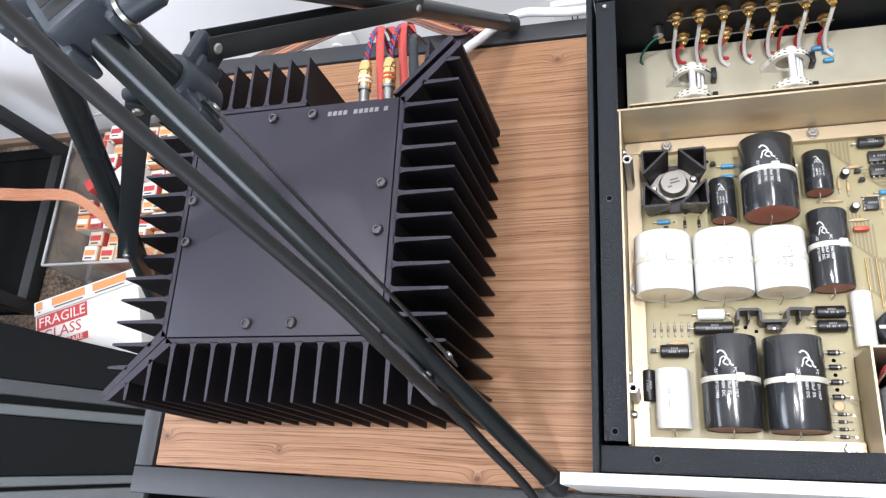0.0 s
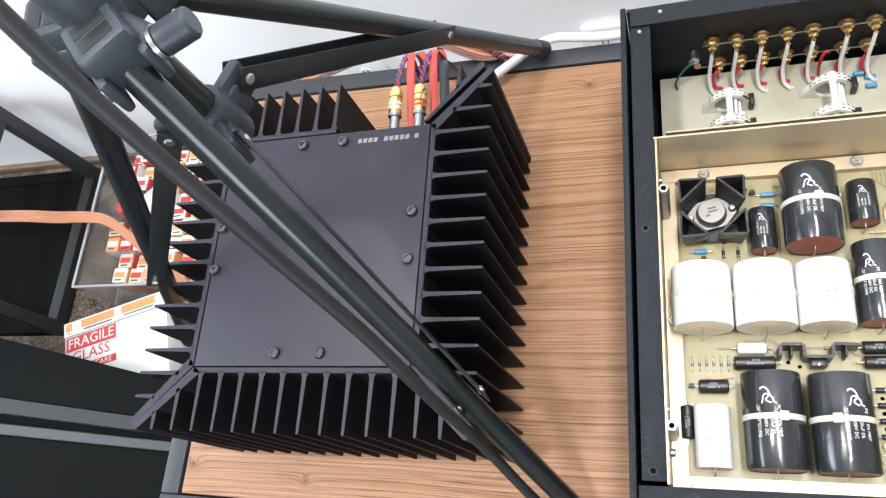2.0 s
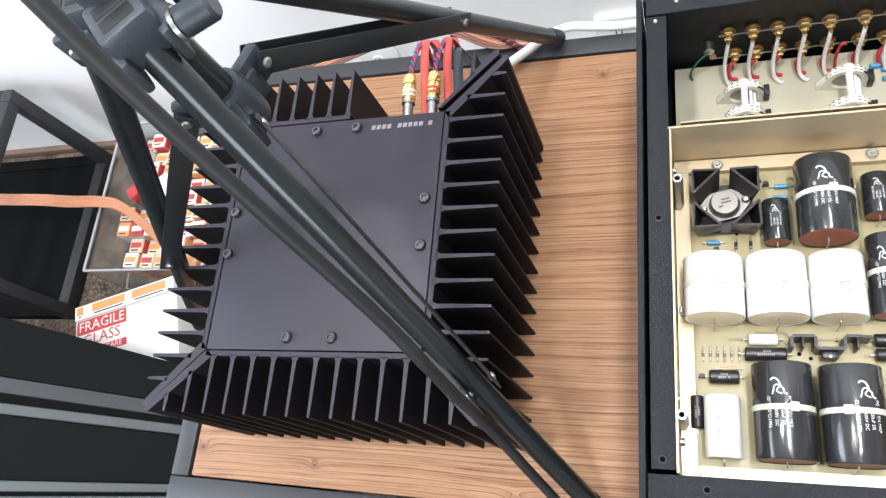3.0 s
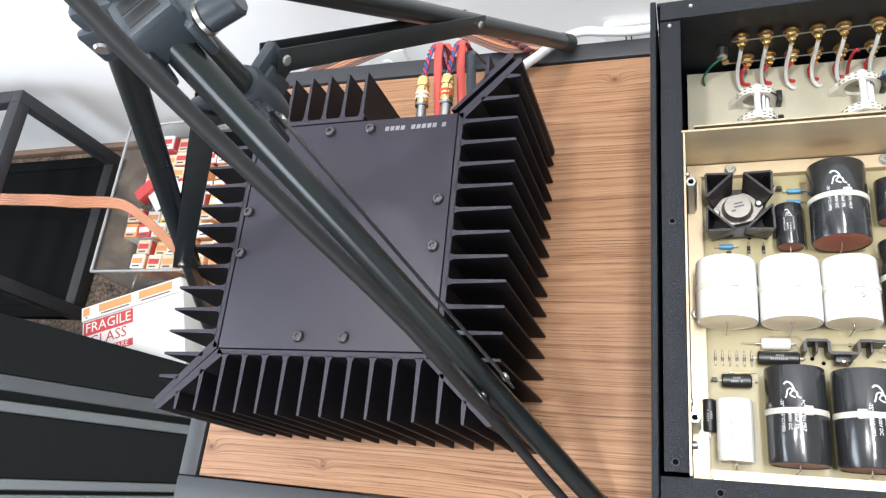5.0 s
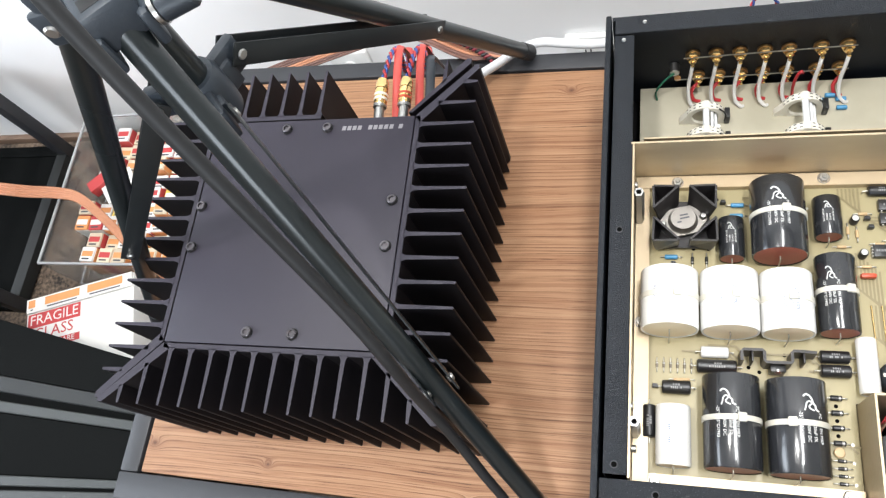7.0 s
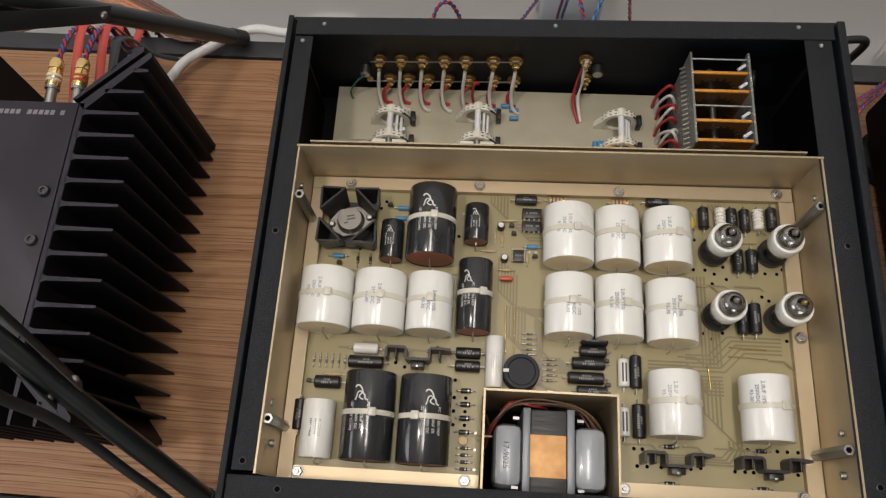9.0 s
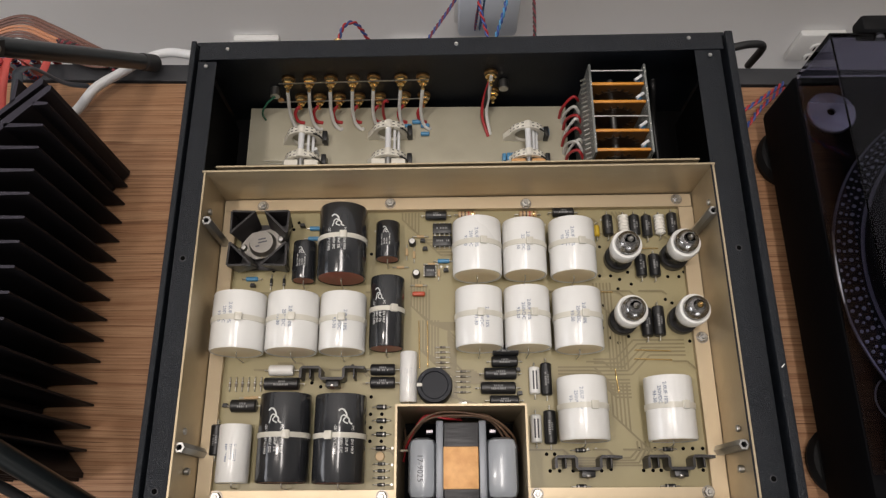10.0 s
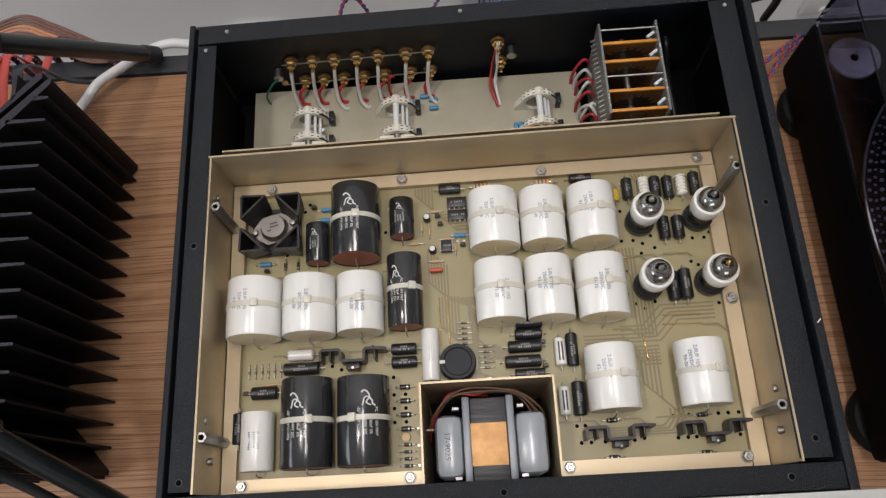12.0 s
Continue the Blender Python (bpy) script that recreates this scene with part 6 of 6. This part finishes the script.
part("slipmat", lathe(bmesh.new(), [(0, 0.0145), (PR - 0.026, 0.0145), (PR - 0.025, 0.0122)], 64, Matrix.Translation((PX, PY, PZ + 0.0005))), "tt_matt", tt, "dark felt slipmat")
bm = bmesh.new()
for row, (f, n, r) in enumerate(((0.16, 150, 0.0011), (0.40, 120, 0.0017), (0.64, 150, 0.0012), (0.86, 120, 0.0015))):
    rr, zz = PR - 0.0175 + 0.0165 * f, 0.0135 - 0.0065 * f
    for k in range(n):
        a = 2 * math.pi * (k + 0.5 * (row % 2)) / n
        if math.cos(a) < -0.15:
            lathe(bm, [(0, 0.0004), (r * 0.7, 0.0004), (r, 0.0001)], 8, Matrix.Translation((PX + rr * math.cos(a), PY + rr * math.sin(a), PZ + 0.0006 + zz)) @ Matrix.Rotation(a, 4, "Z") @ Matrix.Rotation(radians(21), 4, "Y"))
tagged(part("strobe_dots", bm, "dot", platter), kind="stuff")
puck = part("adapter_disc", lathe(bmesh.new(), [(0.0032, 0.002), (0.0035, 0.004), (0.0185, 0.004), (0.0195, 0.003), (0.0195, 0)], 48), "cd", tt, "spun aluminium record adapter", Matrix.Translation((0.533, 0.335, PZ + 0.0005)))
part("hole", lathe(bmesh.new(), [(0, 0.0022), (0.0034, 0.0022)], 20, Matrix.Translation((0.533, 0.335, PZ + 0.0005))), "hole", puck)
part("dial_ring", lathe(bmesh.new(), [(0.0172, 0), (0.0172, 0.0007), (0.0184, 0.0007), (0.0184, 0)], 48, Matrix.Translation((0.5415, 0.094, PZ))), "steel_dull", tt, "thin bright ring round the power dial")
part("dial", lathe(bmesh.new(), [(0.0145, 0), (0.014, 0.006), (0.012, 0.0075), (0, 0.0075)], 40, Matrix.Translation((0.5415, 0.094, PZ))), "tt_matt", tt)
part("start_button", lathe(bmesh.new(), [(0.0205, 0), (0.0205, 0.001), (0.017, 0.002), (0.0165, 0.005), (0, 0.0055)], 40, Matrix.Translation((0.5425, 0.0505, PZ))), "cab_edge", tt, "round grey start button")
bm = bmesh.new()
CX0, CX1, CY0, CY1, CZ = TX + 0.002, TX + 0.448, 0.040, 0.374, 0.896
rings = []
for g, z in ((0, PZ + 0.001), (0, CZ), (0.003, CZ - 0.003), (0.003, PZ + 0.001)):
    rings.append([bm.verts.new(v) for v in ((CX0 + g, CY0 + g, z), (CX1 - g, CY0 + g, z), (CX1 - g, CY1 - g, z), (CX0 + g, CY1 - g, z))])
for r0, r1 in ((rings[0], rings[1]), (rings[2], rings[3]), (rings[3], rings[0])):
    for k in range(4):
        bm.faces.new((r0[k], r0[(k + 1) % 4], r1[(k + 1) % 4], r1[k]))
bm.faces.new(rings[1])
bm.faces.new(rings[2])
part("dust_cover", bm, "cover", tt, "smoked acrylic dust cover")
h = part("hinge", box(TX + 0.028, TX + 0.062, 0.3745, 0.389, CZ - 0.013, CZ + 0.004, 0.003), "tt_matt", tt, "black cover hinge")
part("hinge_screw", rod((TX + 0.045, 0.3744, CZ - 0.006), (TX + 0.045, 0.3715, CZ - 0.006), 0.003, 12), "steel_dull", h)
for line in ([(0.442, 0.356, 0.778), (0.486, 0.376, 0.772), (0.509, 0.391, 0.77), (0.537, 0.413, 0.762)], [(0.442, 0.325, 0.776), (0.487, 0.358, 0.770), (0.508, 0.382, 0.768), (0.537, 0.409, 0.760)]):
    t = thing("phono_lead", line[0], "red and blue twisted lead between case and turntable", "cable", "phono leads")
    for k, c in enumerate(("wire_blue", "wire_red")):
        part("strand", twisted(line, 0.0012, 0.012, math.pi * k), c, t)
single("black_mains_lead", tube([(0.42, 0.452, 0.7505), (0.45, 0.452, 0.7515), (0.485, 0.456, 0.757), (0.512, 0.460, 0.760), (0.528, 0.462, 0.752), (0.535, 0.475, 0.70)], 0.0040, 10), "rubber", "black mains lead looping over the rear rail", "cable")

# ---- on the floor beside the desk ----
rack = thing("open_rack", (-1.35, 0.44, FLOOR), "low open black metal rack with a dark base", "rack")
RX0, RX1, RY0, RY1, RH = -1.70, -1.034, 0.268, 0.596, 0.255
for x in (RX0, RX1 - 0.022):
    for y in (RY0, RY1 - 0.022):
        part("post", box(x, x + 0.022, y, y + 0.022, FLOOR, FLOOR + RH, 0.001), "rail", rack)
for y in (RY0, RY1 - 0.022):
    part("top_rail", box(RX0 + 0.0225, RX1 - 0.0225, y, y + 0.022, FLOOR + RH - 0.022, FLOOR + RH, 0.001), "rail", rack)
for x in (RX0, RX1 - 0.022):
    part("top_rail", box(x, x + 0.022, RY0 + 0.0225, RY1 - 0.0225, FLOOR + RH - 0.022, FLOOR + RH, 0.001), "rail", rack)
    part("base_rail", box(x, x + 0.022, RY0 + 0.0225, RY1 - 0.0225, FLOOR + 0.004, FLOOR + 0.03, 0.001), "cab_dark", rack)
for y in (RY0, RY1 - 0.022):
    part("base_rail", box(RX0 + 0.0225, RX1 - 0.0225, y, y + 0.022, FLOOR + 0.004, FLOOR + 0.024, 0.001), "cab", rack)
part("base_shelf", box(RX0 + 0.0225, RX1 - 0.0225, RY0 + 0.0225, RY1 - 0.0225, FLOOR + 0.012, FLOOR + 0.022, 0.001), "cab", rack, "dark base shelf")

cab = thing("steel_cabinet", (-0.8, -0.1, FLOOR), "black steel cabinet with grey drawer edges beside the desk", "cabinet")
part("body", prism([(-1.15, 0.235), (-0.470, 0.106), (-0.470, -0.32), (-1.15, -0.32)], FLOOR, 0.690), "cab", cab)
for n, pts, z0, z1, mt in (("lid", [(-1.15, 0.245), (-0.471, 0.112), (-0.471, 0.0742), (-1.15, 0.1352)], 0.691, 0.700, "cab"),
                           ("lid_edge", [(-1.15, 0.1348), (-0.471, 0.0738), (-0.471, 0.0594), (-1.15, 0.1097)], 0.691, 0.699, "cab_dark"),
                           ("drawer_edge", [(-1.15, 0.0907), (-0.471, 0.0532), (-0.471, 0.0434), (-1.15, 0.0738)], 0.691, 0.7005, "cab_edge"),
                           ("drawer_top", [(-1.15, 0.0734), (-0.471, 0.0430), (-0.471, -0.0048), (-1.15, -0.0390)], 0.691, 0.698, "cab"),
                           ("drawer_edge", [(-1.15, -0.0393), (-0.471, -0.0052), (-0.471, -0.0131), (-1.15, -0.0590)], 0.691, 0.7005, "cab_edge"),
                           ("drawer_edge", [(-1.15, -0.066), (-0.471, -0.0165), (-0.471, -0.034), (-1.15, -0.09)], 0.691, 0.699, "cab_edge")):
    part(n, prism(pts, z0, z1, 0.001), mt, cab)

bin_ = thing("storage_bin", (-0.79, 0.46, FLOOR), "clear plastic storage bin full of small cartons on the carpet", "bin")
BX0, BX1, BY0, BY1, BH = -0.938, -0.63, 0.324, 0.604, 0.105
part("tub_base", box(BX0 + 0.01, BX1 - 0.01, BY0 + 0.01, BY1 - 0.01, FLOOR + 0.001, FLOOR + 0.004), "bin", bin_)
for q in ([(BX0, BY0), (BX1, BY0), (BX1, BY0 + 0.0025), (BX0, BY0 + 0.0025)], [(BX0, BY1 - 0.0025), (BX1, BY1 - 0.0025), (BX1, BY1), (BX0, BY1)],
          [(BX0, BY0 + 0.0026), (BX0 + 0.0025, BY0 + 0.0026), (BX0 + 0.0025, BY1 - 0.0026), (BX0, BY1 - 0.0026)], [(BX1 - 0.0025, BY0 + 0.0026), (BX1, BY0 + 0.0026), (BX1, BY1 - 0.0026), (BX1 - 0.0025, BY1 - 0.0026)]):
    part("tub_wall", prism(q, FLOOR + 0.0045, FLOOR + BH), "bin", bin_)
loop = [(BX0, BY0), (BX1, BY0), (BX1, BY1), (BX0, BY1)]
rim = bmesh.new()
for (xa, ya), (xb, yb) in zip(loop, loop[1:] + loop[:1]):
    rod((xa, ya, FLOOR + BH), (xb, yb, FLOOR + BH), 0.0024, 8, 0, rim)
part("rim", rim, "bin_rim", bin_, "rolled translucent rim")

rng = random.Random(11)
CARTON = {}


def carton(x, y, z, h, turn, body, mark, lean=0.0):
    c = part("tube_carton", CARTON.setdefault(("b", body, h), finish(box(-0.0125, 0.0125, -0.0125, 0.0125, 0, h, 0.0006), "carton")), body, None, "", Matrix.Translation((x, y, z)) @ Matrix.Rotation(turn, 4, "Z") @ Matrix.Rotation(lean, 4, "X"))
    tagged(c, "small printed tube carton standing in the plastic bin", "carton", "tube cartons")
    mw = WORLD[c.name]
    part("printed_panel", CARTON.setdefault(("m", mark), finish(box(-0.0105, 0.0105, -0.004, 0.0055, 0, 0.0004), "panel")), mark, c, "", mw @ Matrix.Translation((0, 0, h)))
    part("printed_line", CARTON.setdefault(("l", mark), finish(box(-0.008, 0.006, -0.0095, -0.007, 0, 0.0004), "line")), "print_dark", c, "", mw @ Matrix.Translation((0, 0, h)))
    part("side_panel", CARTON.setdefault(("s", mark, h), finish(box(-0.0122, 0.0122, -0.0130, -0.0126, h * 0.3, h * 0.95), "side")), mark, c, "", mw)
    part("side_panel", CARTON.setdefault(("t", mark, h), finish(box(0.0126, 0.0130, -0.0122, 0.0122, h * 0.3, h * 0.95), "side")), mark, c, "", mw)


pairs = (("card_white", "card_red"), ("card_white", "card_orange"), ("card_cream", "card_orange"), ("card_red", "card_white"), ("card_orange", "card_white"), ("card_yellow", "card_white"), ("card_cream", "card_red"), ("card_white", "card_blue"))
for i in range(9):
    for j in range(9):
        if i == 0 and j < 2 or (i in (0, 1, 2) and 4 <= j <= 5):
            continue
        body, mark = pairs[rng.choice((0, 1, 1, 1, 2, 2, 2, 4, 5, 6, 3)) if i < 6 else rng.choice((7, 7, 1, 0))]
        carton(-0.897 + i * 0.0295 + rng.uniform(-0.001, 0.001), 0.349 + j * 0.0285 + rng.uniform(-0.0008, 0.0008), FLOOR + 0.0045, rng.choice((0.062, 0.068, 0.074, 0.08)), rng.uniform(-0.05, 0.05), body, mark)
single("paper_leaflet", box(-0.03, 0.03, -0.022, 0.022, 0, 0.0012, 0, Matrix.Translation((-0.842, 0.475, FLOOR + 0.086)) @ Matrix.Rotation(0.7, 4, "Z")), "card_white", "white folded leaflet lying on the cartons", "leaflet")
single("red_carton", box(-0.026, 0.026, -0.011, 0.011, 0, 0.02, 0.0008, Matrix.Translation((-0.876, 0.484, FLOOR + 0.075)) @ Matrix.Rotation(0.75, 4, "Z")), "card_red", "red carton lying across the other cartons", "carton")

# white shipping carton
MB = Matrix.Translation((-0.816, 0.214, FLOOR)) @ Matrix.Rotation(radians(16.5), 4, "Z")
ship = thing("shipping_carton", (-0.816, 0.214, FLOOR), "white shipping carton with red warning print", "carton")
part("carton_body", box(-0.095, 0.095, -0.085, 0.072, 0, 0.11, 0.0012, MB), "card_white", ship)
part("flap", box(-0.094, 0.094, 0.05, 0.074, 0.1104, 0.1124, 0.0006, MB @ Matrix.Rotation(radians(1.2), 4, "X")), "card_white", ship)
for u0, u1 in ((-0.09, -0.078), (-0.060, 0.002), (0.016, 0.078)):
    part("orange_mark", box(u0, u1, 0.056, 0.069, 0.1140, 0.1143, 0, MB), "card_orange", ship, "orange printed block")
    part("small_print", box(u0 + 0.004, u1 - 0.004, 0.0515, 0.0535, 0.1138, 0.1141, 0, MB), "print_dark", ship)
part("warning_band", box(-0.092, 0.002, 0.022, 0.046, 0.1102, 0.1104, 0, MB), "card_red", ship, "red warning band with white letters")
part("letters", lettering("FRAGILE", 0.0235, thick=0.0001), "card_white", ship, "", MB @ Matrix.Translation((-0.045, 0.034, 0.1106)))
part("letters", lettering("GLASS", 0.0255, thick=0.0001), "card_red", ship, "", MB @ Matrix.Translation((-0.045, 0.010, 0.1104)))
part("warning_band", box(-0.092, 0.002, -0.016, -0.004, 0.1102, 0.1104, 0, MB), "card_red", ship)
part("letters", lettering("WITH CARE", 0.0125, thick=0.0001), "card_white", ship, "", MB @ Matrix.Translation((-0.040, -0.010, 0.1106)))
cr = thing("copper_ribbon", (-1.1, 0.44, 0.5), "flat copper speaker ribbon of parallel conductors above the floor", "cable")
for k in range(5):
    o = (k - 2) * 0.0042
    part("conductor", tube([(x, y + o * w, z) for x, y, z, w in ((-1.60, 0.452, 0.56, 1), (-1.30, 0.447, 0.525, 1), (-1.126, 0.442, 0.50, 1), (-1.02, 0.435, 0.50, 1), (-0.950, 0.428, 0.50, 1), (-0.885, 0.424, 0.50, 0.9), (-0.842, 0.414, 0.498, 0.75), (-0.790, 0.380, 0.485, 0.7), (-0.735, 0.335, 0.462, 0.7), (-0.66, 0.29, 0.42, 0.7), (-0.61, 0.265, 0.36, 0.7))], 0.0024, 7), "ribbon", cr)
